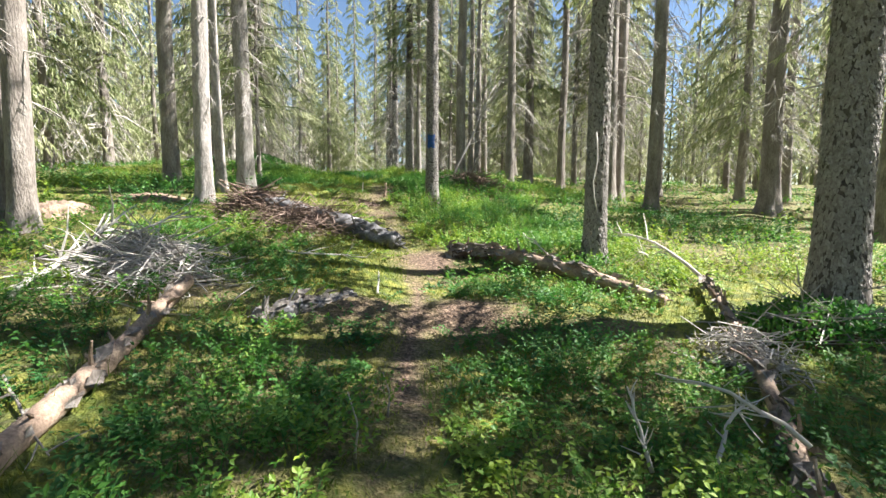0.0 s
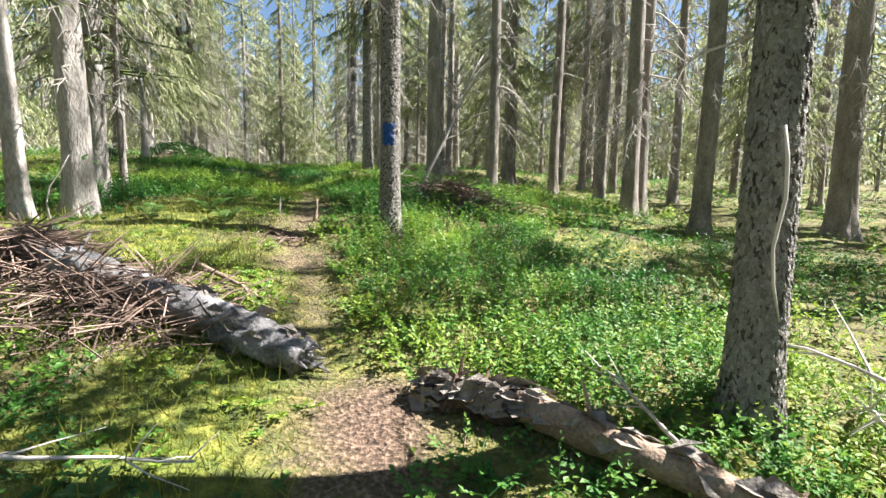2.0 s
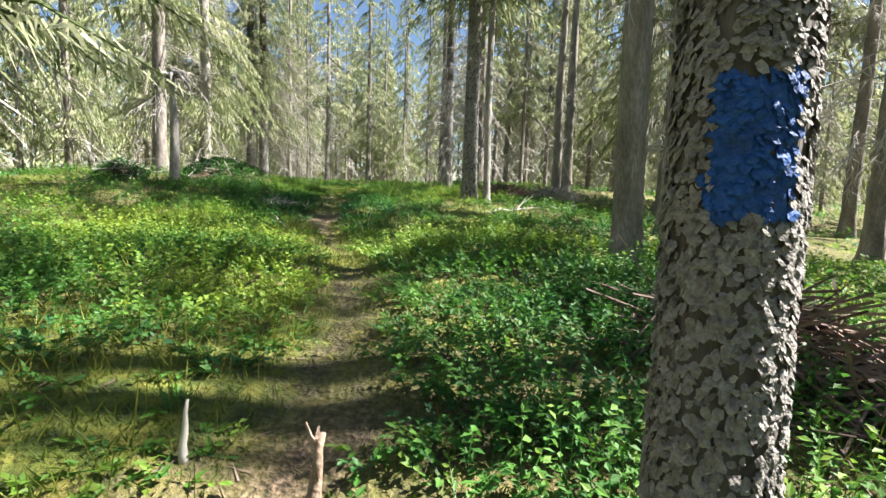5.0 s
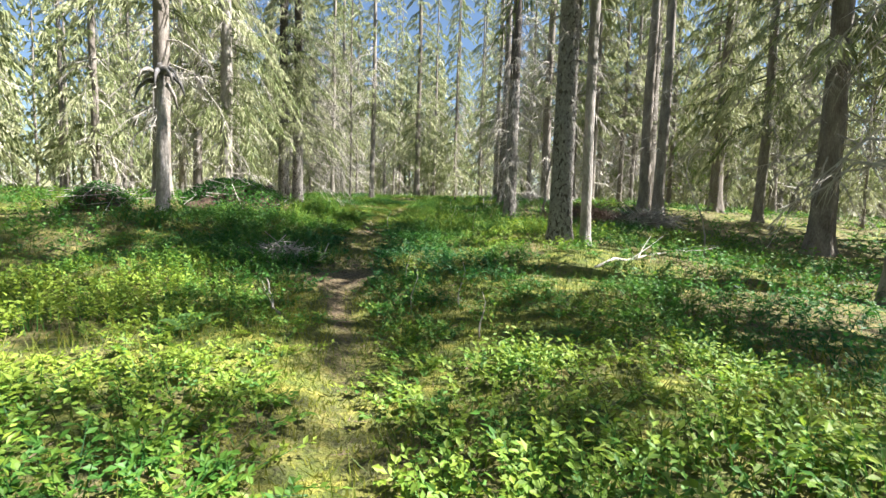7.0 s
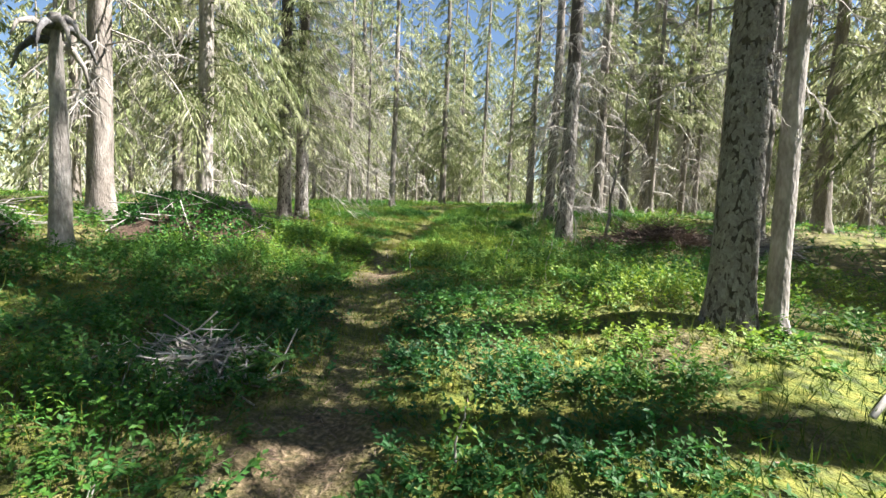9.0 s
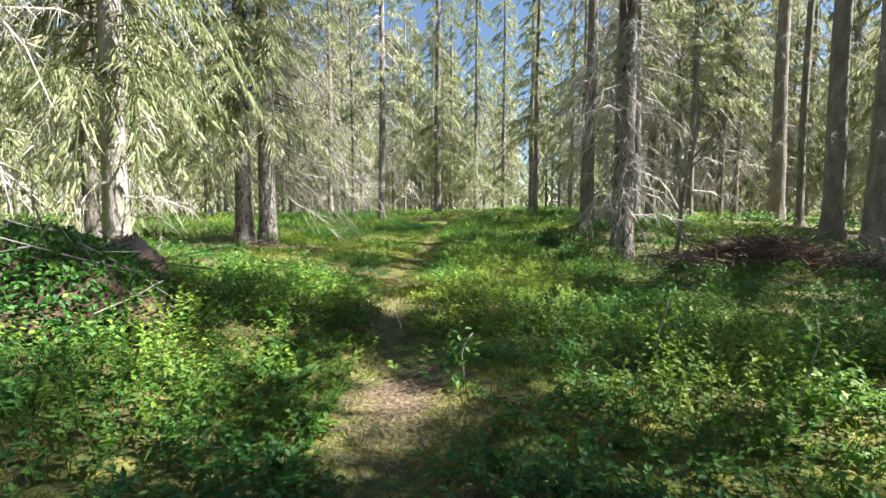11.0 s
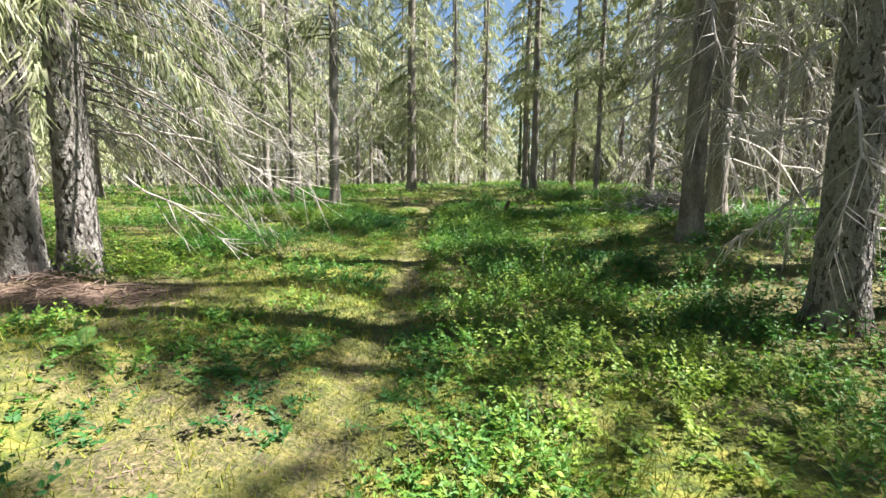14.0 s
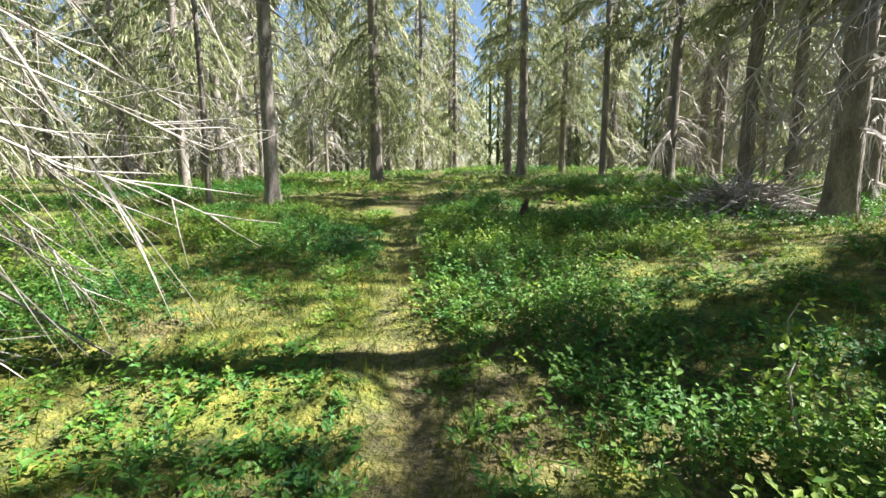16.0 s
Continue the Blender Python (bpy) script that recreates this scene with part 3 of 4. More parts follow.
spruce(-10.12, 26.55, 0.34, "mid", "twiggy", 0.0, 3600, 0.0, "dark grey spruce, one of two close trunks", single=50)
spruce(-9.8, 26.9, 0.34, "dense", "fan", 0.0, 3600, 0.0, "dark grey spruce with a fan of dead branches reaching down")
spruce(-2.62, 26.9, 0.36, "top", "bushy", 0.0, 4400, 0.0, "thick dark spruce ringed with bare drooping branches", single=62)
spruce(-4.08, 10.97, 0.1, "skirt", "twiggy", 0.0, 0, 0.0, "slim young spruce with low drooping live branches", height=9.5)

# the tree with the trail mark
MARK_Z = on(-0.22, 9.55, -0.03)[2]
MARK = (-1.75, 0.62, 2.43 - MARK_Z, 2.665 - MARK_Z)
marked = spruce(-0.22, 9.55, 0.235, "top", "sparse", 0.0, 16000, 0.0, "grey scaly-barked spruce with a blue painted trail mark", single=30, mark=("not", *MARK))


def paint_mark(width, low, high, facing, spread):
    geo = Geo()
    rows, cols = 16, 14
    h = np.linspace(low, high, rows)[:, None] + 0 * np.zeros((1, cols))
    edge = 0.06 * rng.normal(size=(rows, 1)) + 0.05 * np.sin(np.linspace(0, 9, rows))[:, None]
    a = facing + np.linspace(-spread, spread, cols)[None] * (1 + edge)
    h = h + 0.02 * rng.normal(size=(1, cols)) * np.linspace(-1, 1, rows)[:, None]
    r = (width / 2) * (np.maximum(1 - h / 19, 0) ** 0.75 * 0.97 + 0.03) + width / 2 * 0.45 * np.exp(-h / (0.55 * width + 0.05))
    r = r * 1.0 + 0.004 + 0.0022 * rng.normal(size=r.shape)
    inner = np.stack([r * np.cos(a), r * np.sin(a), h], -1).reshape(-1, 3)
    i, j = np.meshgrid(np.arange(rows - 1), np.arange(cols - 1), indexing="ij")
    p = i * cols + j
    geo.add(inner, np.concatenate([np.stack([p, p + 1, p + cols], -1).reshape(-1, 3), np.stack([p + 1, p + cols + 1, p + cols], -1).reshape(-1, 3)]))
    me = geo.mesh("paint_mark", PAINT, True)
    return me


mark = part("paint_mark", paint_mark(0.235, MARK[2], MARK[3], MARK[0], MARK[1]), marked.children[0], "worn bright blue paint mark")
painted = bark_scales(0.235, 4.2, 16000, within=MARK)
painted.materials[0] = PAINT
part("painted_bark", painted, marked.children[0], "bark scales painted blue", "stuff")


# ---- the forest around ----
PLACED = [(t[0], t[1]) for t in TREES] + [(1.86, 5.98), (3.5, 4.35), (-3.9, 8.1), (-3.85, 9.6), (-4.35, 10.85), (-1.28, 18.67), (-9.95, 23.35), (-10, 26.7), (-2.62, 26.9), (-4.08, 10.97), (-0.22, 9.55)]


def forest():
    made = 0
    spots = list(PLACED)
    r = np.random.default_rng(21)
    for k in range(9000):
        x, y = r.uniform(-38, 36), r.uniform(-14, 74)
        off = abs(x - float(trail_x(y)))
        if off < 7.5 and y < 40 or off < 5.0 and y >= 40:
            continue
        if 38 < y < 56 and abs(x - (-3 - 0.155 * (y - 20))) < 1.3:
            continue
        if 2 < y < 27 and 0 < x < (12 if 14 < y < 25 else 9):
            continue
        gap = 2.0 if y < 45 else 2.3
        if min((x - a) ** 2 + (y - b) ** 2 for a, b in spots) < gap * gap:
            continue
        if y < 0 and r.uniform() < 0.5:
            continue
        young = x > 3 and y < 38 and r.uniform() < 0.95
        spots.append((x, y))
        spruce(x, y, r.uniform(0.16, 0.36), "back" if y < 3 or abs(x + 4) > 23 else "far" if off > 9 else "mid", "" if y < 3 or abs(x + 4) > 23 else "far", near=False, label="short young lichen-grey spruce" if young else "lichen-grey spruce deeper in the forest", group="spruces of the forest", size=(0.42 + 0.2 * r.uniform()) if young else 1.0)
        made += 1
        if made >= 235:
            break


forest()


def far_woods():
    geo = Geo()
    for k in range(800):
        a, d = rng.uniform(0, 6.28), rng.uniform(42, 110)
        x, y = -4 + d * math.cos(a), 22 + d * math.sin(a)
        if y > 38 and abs(x - (-3 - 0.155 * (y - 20))) < 1.4 and d < 52:
            continue
        z, h = float(land(x, y)), rng.uniform(13, 20)
        geo.tube([(x, y, z - 0.3), (x, y, z + h)], (0.16, 0.03), 5, 0.0)
        n = 240
        f = rng.uniform(0.03, 1, n)
        az = rng.uniform(0, 6.28, n)
        r = (2.3 * (1 - f) ** 0.8 + 0.15) * rng.uniform(0.1, 1, n)
        root = np.stack([x + r * np.cos(az), y + r * np.sin(az), z + f * h], -1)
        tip = root + np.stack([0.6 * np.cos(az), 0.6 * np.sin(az), -rng.uniform(0.3, 0.9, n)], -1)
        geo.strands(root, tip, rng.uniform(0.15, 0.4, n), rng.uniform(0.2, 1, n))
    tagged(new("far_woods", geo.mesh("far_woods", NEEDLES)), "distant spruce woods closing the view all around", "forest", kind="stuff")


far_woods()


# ---- undergrowth ----
def scatter(n, x0, x1, y0, y1, seed):
    r = np.random.default_rng(seed)
    return r.uniform(x0, x1, n), r.uniform(y0, y1, n)


TREE_FEET = np.array(PLACED)


def undergrowth():
    geo = Geo()

    def zone(n, y0, y1, near, far, seed, shoots, leaves, size, low=0.04, high=0.31):
        r = np.random.default_rng(seed)
        y = r.uniform(y0, y1, n)
        x = trail_x(y) + r.uniform(near, far, n) * r.choice([-1, 1], n)
        off = np.abs(x - trail_x(y))
        thick = thicket(x, y)
        keep = (rng.uniform(size=n) < np.clip(1.6 * (thick - 0.02), 0.1, 1)) & (rng.uniform(size=n) > 1.15 * bare(x, y)) & (off > 0.27) & (from_logs(x, y) > rng.uniform(0.12, 0.3, n))
        x, y, thick = x[keep], y[keep], thick[keep]
        m = len(x)
        tall = np.clip(low + (high - low) * np.clip(thick, 0, 1.2) * rng.uniform(0.6, 1.2, m), 0.05, 0.46)
        tall = tall * np.clip(np.abs(x - trail_x(y)) / 0.9, 0.3, 1)
        c = np.stack([x, y, land(x, y)], -1)
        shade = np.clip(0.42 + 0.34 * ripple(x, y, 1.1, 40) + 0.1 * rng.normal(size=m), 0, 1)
        wide = rng.uniform(0.06, 0.16, m) * (0.7 + size / 2.2)
        # sprigs: leafy shoots that fan out from the root, leaves on alternate sides
        rep = np.repeat(np.arange(m), shoots)
        q = len(rep)
        az = rng.uniform(0, 6.28, q)
        flare = rng.uniform(0.15, 1.0, q)
        out = np.stack([np.cos(az), np.sin(az), 0 * az], -1)
        across = np.stack([-np.sin(az), np.cos(az), 0 * az], -1)
        root = c[rep] + rng.normal(0, 0.4, (q, 3)) * wide[rep][:, None] * (1, 1, 0)
        up = tall[rep] * rng.uniform(0.55, 1.05, q) * (1 - 0.25 * flare**2)
        tip = root + out * (flare * wide[rep] * 1.3)[:, None] + up[:, None] * (0, 0, 1)
        geo.strands(root, tip, 0.0035 * size + 0.0015, 0.12)
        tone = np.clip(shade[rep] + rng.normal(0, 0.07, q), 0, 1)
        for j in range(leaves):
            f = 0.3 + 0.7 * (j + 0.6 * rng.uniform(size=q)) / leaves
            p = root + (tip - root) * f[:, None] + out * (0.12 * wide[rep] * f**2)[:, None]
            hand = 1 if j % 2 else -1
            way = across * hand * (1.05 - 0.75 * f)[:, None] + out * rng.uniform(0.3, 1.0, (q, 1)) + (0, 0, 1) * rng.uniform(-0.1, 0.55, (q, 1)) + rng.normal(0, 0.22, (q, 3))
            face = out * -0.25 + np.array([0, 0, 1.0]) + rng.normal(0, 0.3, (q, 3))
            length = rng.uniform(0.017, 0.032, q) * size * (1.1 - 0.3 * f)
            # leaves low on the shoot are tinted as shaded, those at the tip as lit
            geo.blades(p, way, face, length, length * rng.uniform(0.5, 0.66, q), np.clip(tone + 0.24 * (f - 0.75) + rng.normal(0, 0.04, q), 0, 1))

    zone(16500, 0.3, 34, 0, 3.2, 51, 4, 8, 1.75)
    zone(11000, -1, 40, 3.0, 8.0, 52, 3, 5, 2.4)
    zone(5500, -4, 60, 8.0, 24, 53, 3, 3, 4.4)
    zone(2600, 34, 60, 0, 8, 54, 3, 4, 3.6)
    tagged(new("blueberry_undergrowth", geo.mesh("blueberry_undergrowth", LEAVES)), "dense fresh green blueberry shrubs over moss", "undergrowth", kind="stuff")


undergrowth()


def grass():
    geo = Geo()
    x, y = scatter(170000, -13, 8, 0.3, 42, 61)
    off = np.abs(x - trail_x(y))
    keep = (ripple(x, y, 1.3, 62) + 0.4 * ripple(x, y, 4, 63) + 1.2 * (thicket(x, y) < 0.2) > 0.05) & (off < 7) & (rng.uniform(size=len(x)) > 1.2 * bare(x, y))
    x, y = x[keep], y[keep]
    n = len(x)
    root = np.stack([x, y, land(x, y) - 0.01], -1)
    l = rng.uniform(0.08, 0.24, n)[:, None]
    way = rng.normal(0, 0.45, (n, 3)) + (0, 0, 1)
    geo.blades(root, way, rng.normal(size=(n, 3)), l[:, 0], 0.0055, np.clip(0.5 + 0.4 * ripple(x, y, 0.8, 64) + 0.2 * rng.normal(size=n), 0, 1), 0.6)
    tagged(new("forest_grass", geo.mesh("forest_grass", GRASS)), "thin pale forest grass among the moss", "grass", kind="stuff")


grass()


def moss_and_litter():
    """Short moss tufts, fallen twigs and needles over the floor near the trail."""
    geo = Geo()
    r = np.random.default_rng(71)
    y = r.uniform(0.5, 33, 130000)
    x = trail_x(y) + r.normal(0, 1.7, 130000)
    keep = r.uniform(size=len(x)) > 1.3 * bare(x, y)
    x, y = x[keep], y[keep]
    n = len(x)
    root = np.stack([x, y, land(x, y) - 0.004], -1)
    tip = root + np.stack([r.normal(0, 0.018, n), r.normal(0, 0.018, n), r.uniform(0.018, 0.055, n)], -1)
    geo.strands(root, tip, r.uniform(0.006, 0.014, n), np.clip(0.45 + 0.35 * ripple(x, y, 1.7, 72) + r.normal(0, 0.2, n), 0, 1))
    tagged(new("moss", geo.mesh("moss", GRASS)), "yellow-green feathery moss tufts on the floor", "moss", kind="stuff")
    geo = Geo()
    y = r.uniform(0.5, 33, 26000)
    x = trail_x(y) + r.normal(0, 1.6, 26000)
    keep = r.uniform(size=len(x)) < 0.12 + bare(x, y)
    x, y = x[keep], y[keep]
    n = len(x)
    a, l = r.uniform(0, 6.28, n), r.uniform(0.015, 0.13, n) ** 1.0
    root = np.stack([x, y, land(x, y) + 0.006], -1)
    tx, ty = x + l * np.cos(a), y + l * np.sin(a)
    tip = np.stack([tx, ty, land(tx, ty) + r.uniform(0.004, 0.02, n)], -1)
    geo.strands(root, tip, r.uniform(0.003, 0.008, n), r.uniform(0, 1, n))
    tagged(new("forest_litter", geo.mesh("forest_litter", RED_TWIGS)), "brown needles and broken twigs on the trail", "litter", kind="stuff")


moss_and_litter()

# ---- fallen wood ----
def log_line(points, k):
    """Points (x, y, lift over the ground) joined by a smooth line of k points."""
    pts = np.array([on(x, y, z) for x, y, z in points])
    s = np.linspace(0, len(pts) - 1, k)
    line = np.stack([np.interp(s, np.arange(len(pts)), pts[:, c]) for c in range(3)], -1)
    line[1:-1] = 0.25 * line[:-2] + 0.5 * line[1:-1] + 0.25 * line[2:]
    return line


def fallen_log(name, points, r0, r1, mat, label, stubs=6, rough=0.06, twig_mat=None, stub_len=0.12, plates=0, splinters=0):
    line = log_line(points, 30)
    geo = Geo()
    geo.tube(line, np.linspace(r0, r1, 30) * (1 + 0.05 * rng.normal(size=30)), 16, 0.5, rough)
    ob = tagged(new(name, geo.mesh(name, mat, True)), label, "log")
    if plates:
        g = Geo()
        i = rng.integers(1, 29, plates)
        t = line[i] - line[i - 1]
        t /= np.linalg.norm(t, axis=1)[:, None]
        out = rng.normal(size=(plates, 3))
        out[:, 2] = np.abs(out[:, 2])
        out -= t * np.sum(out * t, 1)[:, None]
        out /= np.linalg.norm(out, axis=1)[:, None]
        r = np.linspace(r0, r1, 30)[i][:, None]
        l = rng.uniform(0.05, 0.2, plates)
        g.blades(line[i] + out * (r + rng.uniform(-0.004, 0.008, (plates, 1))) - t * l[:, None] / 2, t + rng.normal(0, 0.25, (plates, 3)), out + rng.normal(0, 0.12, (plates, 3)), l, l * rng.uniform(0.3, 0.7, plates), 0.5, 0.3)
        part("loose_bark", g.mesh("loose_bark", BARK), ob, "flaking plates of old bark", "stuff")
    for k in range(splinters):
        way = line[-1] - line[-2]
        way /= np.linalg.norm(way)
        p = line[-1] + rng.normal(0, 0.55, 3) * r1 - way * 0.08
        g = Geo()
        g.tube([p, p + way * rng.uniform(0.04, 0.15) + rng.normal(0, 0.03, 3)], (rng.uniform(0.01, 0.03), 0.004), 5, 0.5)
        part("splinter", g.mesh("splinter", mat), ob)
    for k in range(stubs):
        i = int(rng.integers(3, 27))
        a = line[i]
        w = rng.normal(size=3)
        w[2] = abs(w[2]) + 0.2
        w /= np.linalg.norm(w)
        l = rng.uniform(0.5, 1.6) * stub_len + r0
        g = Geo()
        g.tube([a, a + w * l * 0.6, a + w * l + rng.normal(0, 0.02, 3)], (0.018, 0.012, 0.006), 5, 0.4)
        part("branch_stub", g.mesh("branch_stub", twig_mat or mat), ob)
    return ob


fallen_log("fallen_log", [(-1.7, 1.0, 0.05), (-1.92, 2.0, 0.06), (-2.0, 2.9, 0.08), (-2.14, 4.05, 0.16)], 0.07, 0.055, LOG, "long peeled brown fallen trunk with knots on the moss", 12, 0.05, plates=60)
fallen_log("rotten_log", [(-2.9, 7.45, 0.2), (-2.2, 7.15, 0.16), (-1.3, 6.78, 0.13), (-0.62, 6.52, 0.1)], 0.13, 0.12, GREY_LOG, "grey rotten fallen trunk with a broken end beside the trail", 8, 0.17, plates=70, splinters=26)
fallen_log("rotten_log", [(0.1, 6.25, 0.02), (0.65, 6.02, 0.06)], 0.09, 0.1, EARTH, "dark crumbling root end of a fallen log", 5, 0.22, plates=120, splinters=12)
fallen_log("fallen_log", [(0.62, 6.02, 0.08), (1.2, 5.5, 0.1), (1.68, 5.1, 0.08), (2.15, 4.65, 0.04)], 0.085, 0.06, LOG, "tan peeled fallen log half sunk in shrubs", 6, 0.06, plates=70, splinters=8)
fallen_log("fallen_log", [(2.8, 5.2, 0.1), (2.55, 4.4, 0.12), (2.2, 3.3, 0.07), (1.66, 2.1, 0.06), (1.45, 1.5, 0.05)], 0.035, 0.05, LOG, "slim weathered fallen trunk with rings of bark", 14, 0.08, plates=140)
fallen_log("rotten_log", [(-1.5, 3.8, -0.03), (-1.15, 4.05, 0.0), (-0.8, 4.35, -0.04)], 0.09, 0.07, GREY_LOG, "short mossy rotten log at the earth bank", 2, 0.14, plates=90, splinters=8)


def brush_pile(x, y, rx, ry, high, n, mat, label, turn=0.0, thick=1.0, long=0.8, lie=0.35):
    """A heap of dead branches, criss-cross, resting on the ground."""
    ob = thing("brush_pile", on(x, y), label, "brush pile", turn=0)
    ca, sa = math.cos(turn), math.sin(turn)
    piles = 6
    for b in range(piles):
        geo = Geo()
        for k in range(n // piles):
            u, v = rng.normal(0, 0.45, 2)
            px, py = rx * u * ca - ry * v * sa, rx * u * sa + ry * v * ca
            z = float(land(x + px, y + py)) - float(land(x, y)) + rng.uniform(0.01, 1) * high * math.exp(-1.2 * (u * u + v * v))
            az, l = rng.uniform(0, 6.28), long * rng.uniform(0.3, 1.0)
            w = np.array([math.cos(az), math.sin(az), rng.normal(0, lie)])
            a = np.array([px, py, z]) - w * l / 2
            c = np.array([px, py, z]) + rng.normal(0, 0.04, 3)
            e = np.array([px, py, z]) + w * l / 2
            for q in (a, c, e):
                q[2] = max(q[2], float(land(x + q[0], y + q[1])) - float(land(x, y)) + 0.005)
            geo.tube([a, c, e], np.array([0.007, 0.006, 0.002]) * thick, 3, rng.uniform(0, 1))
        part("branch", geo.mesh("branch", mat), ob, kind="stuff")
    return ob


brush_pile(-2.75, 7.35, 0.55, 0.35, 0.42, 520, RED_TWIGS, "heap of rusty dead spruce twigs over the rotten log")
brush_pile(-1.9, 6.8, 0.8, 0.45, 0.36, 480, RED_TWIGS, "loose brown dead twigs against the rotten log", 0.3, 0.8)
brush_pile(-2.9, 4.6, 0.7, 0.8, 0.3, 420, TWIGS, "tangle of grey dead branches beside the fallen trunk", 0.5, long=1.0)
brush_pile(0.72, 10.95, 0.75, 0.45, 0.32, 700, RED_TWIGS, "dark brown brushwood heap behind the marked spruce", -0.6, 1.1)
brush_pile(-4.65, 17.1, 0.45, 0.3, 0.16, 260, TWIGS, "small heap of dry grey sticks in the blueberries", 0.2, long=0.5)
brush_pile(-0.5, 26.2, 1.5, 0.55, 0.42, 1100, RED_TWIGS, "long heap of rusty brushwood below the spruces", -0.05, 1.25, 1.1)
brush_pile(1.2, 26.0, 0.8, 0.5, 0.4, 380, TWIGS, "grey fallen branches at the end of the brushwood heap", 0, 1.3, 1.3)
brush_pile(-2.1, 33.6, 1.1, 0.6, 0.45, 420, TWIGS, "bleached fallen branches under the spruces", -0.3, 1.5, 1.3)
brush_pile(2.25, 3.5, 0.3, 0.35, 0.22, 180, TWIGS, "dark twigs sprouting from the slim fallen trunk", 0, 0.8, 0.5)
brush_pile(-9.3, 26.3, 1.1, 0.5, 0.07, 120, RED_TWIGS, "dry needles and twigs at the foot of two spruces", 0, 0.9, 0.5, 0.1)
brush_pile(-1.4, 9.2, 0.35, 0.25, 0.05, 72, RED_TWIGS, "rotten wood and twigs beside the trail", 0, 0.8, 0.35, 0.1)


def bare_branch(root, tip, width, label, twigs=14, spread=0.5, sag=0.0, mat=TWIGS, name="fallen_branch", tint=0.7):
    """One dead branch with side twigs, lying from root to tip."""
    a, b = np.array(root, float), np.array(tip, float)
    s = np.linspace(0, 1, 7)[:, None]
    line = a + (b - a) * s + np.array([0, 0, -sag]) * np.sin(math.pi * s) + rng.normal(0, 0.012, (7, 3)) * np.linalg.norm(b - a)
    geo = Geo()
    geo.tube(line, np.linspace(width, width * 0.3, 7), 6, tint)
    ob = tagged(new(name, geo.mesh(name, mat, True)), label, "branch")
    length = np.linalg.norm(b - a)
    for k in range(twigs):
        f = rng.uniform(0.15, 1.0)
        p = along(line, np.array([min(f, 0.999)]))[0]
        w = (b - a) / length * 0.8 + rng.normal(0, spread, 3)
        w /= np.linalg.norm(w)
        l = length * rng.uniform(0.15, 0.5) * (1.15 - 0.6 * f)
        g = Geo()
        e = p + w * l
        e[2] = max(e[2], float(land(e[0], e[1])) + 0.02)
        g.tube([p, (p + e) / 2 + rng.normal(0, 0.03, 3) * l, e], np.array([0.45, 0.3, 0.12]) * width, 3, tint + rng.uniform(-0.3, 0.3))
        part("twig", g.mesh("twig", mat), ob)
    return ob


bare_branch(on(-3.3, 3.7, 0.02), on(-3.3, 4.9, 0.4), 0.03, "bleached broken branch with splayed twigs", 26, 0.4, tint=0.95)
bare_branch(on(-3.6, 4.2, 0.02), on(-2.6, 5.1, 0.5), 0.02, "dry grey branch leaning on the fallen trunk", 16, 0.5)
bare_branch(on(-2.4, 2.6, 0.03), on(-1.7, 2.0, 0.1), 0.012, "dark thin twig lying over the moss", 5, 0.4, tint=0.1)
bare_branch(on(2.75, 5.1, 0.12), on(2.3, 6.4, 0.3), 0.022, "curved weathered tip of the slim trunk", 8, 0.3, -0.1)
bare_branch(on(1.75, 2.2, 0.15), on(1.2, 2.7, 0.32), 0.014, "thin curved branch across the shrubs", 4, 0.3, -0.08, tint=0.9)
bare_branch(on(1.0, 2.2, 0.03), on(0.92, 2.35, 0.4), 0.012, "dry upright twig with drooping ends", 12, 0.7, tint=0.9)
bare_branch(on(1.3, 2.2, 0.05), on(1.62, 2.5, 0.25), 0.013, "bent bleached twig in the shrubs", 12, 0.6, -0.1, tint=0.9)
bare_branch(on(-1.85, 7.95, 0.03), on(-1.15, 7.3, 0.06), 0.028, "crooked brown branch on the litter", 5, 0.4, -0.04, LOG)
bare_branch(on(-0.62, 4.6, 0.02), on(-0.66, 5.0, 0.12), 0.012, "short pale stick beside the trail", 0)
bare_branch(on(-1.8, 5.5, 0.05), on(-0.85, 5.55, 0.08), 0.013, "long pale stick lying on moss", 8, 0.3, tint=0.9)
bare_branch(on(1.3, 5.6, 0.1), on(1.0, 6.15, 0.32), 0.012, "thin stick leaning by the log", 4, 0.4)
bare_branch(on(2.6, 6.1, 0.05), on(2.25, 5.6, 0.25), 0.016, "bleached root-like twig in the shrubs", 12, 0.7, -0.05, tint=1.0)
bare_branch(on(0.16, 11.2, 0.0), on(1.25, 12.3, 2.45), 0.035, "leaning bleached dead birch pole", 10, 0.5, -0.04, PALE_BARK, "leaning_pole")
bare_branch(on(-1.63, 9.92, -0.02), on(-1.62, 9.93, 0.2), 0.016, "short broken stub standing in moss", 0, name="broken_stub")
bare_branch(on(-1.17, 9.8, -0.02), on(-1.14, 9.83, 0.26), 0.03, "splintered brown stub standing in moss", 3, 0.3, mat=LOG, name="broken_stub")
bare_branch(on(-1.68, 27.1, -0.05), on(-1.3, 27.4, 3.4), 0.045, "thin dark leaning dead sapling", 8, 0.5, 0.05, BARK, "dead_sapling")
bare_branch(on(-0.9, 17.6, 0.02), on(0.6, 19.3, 0.1), 0.02, "thin fallen stick beside the paired spruces", 6, 0.4)
bare_branch(on(-3.6, 15.2, 0.05), on(-4.2, 16.0, 0.1), 0.012, "dark twig lying in blueberries", 3, 0.4, tint=0.2)
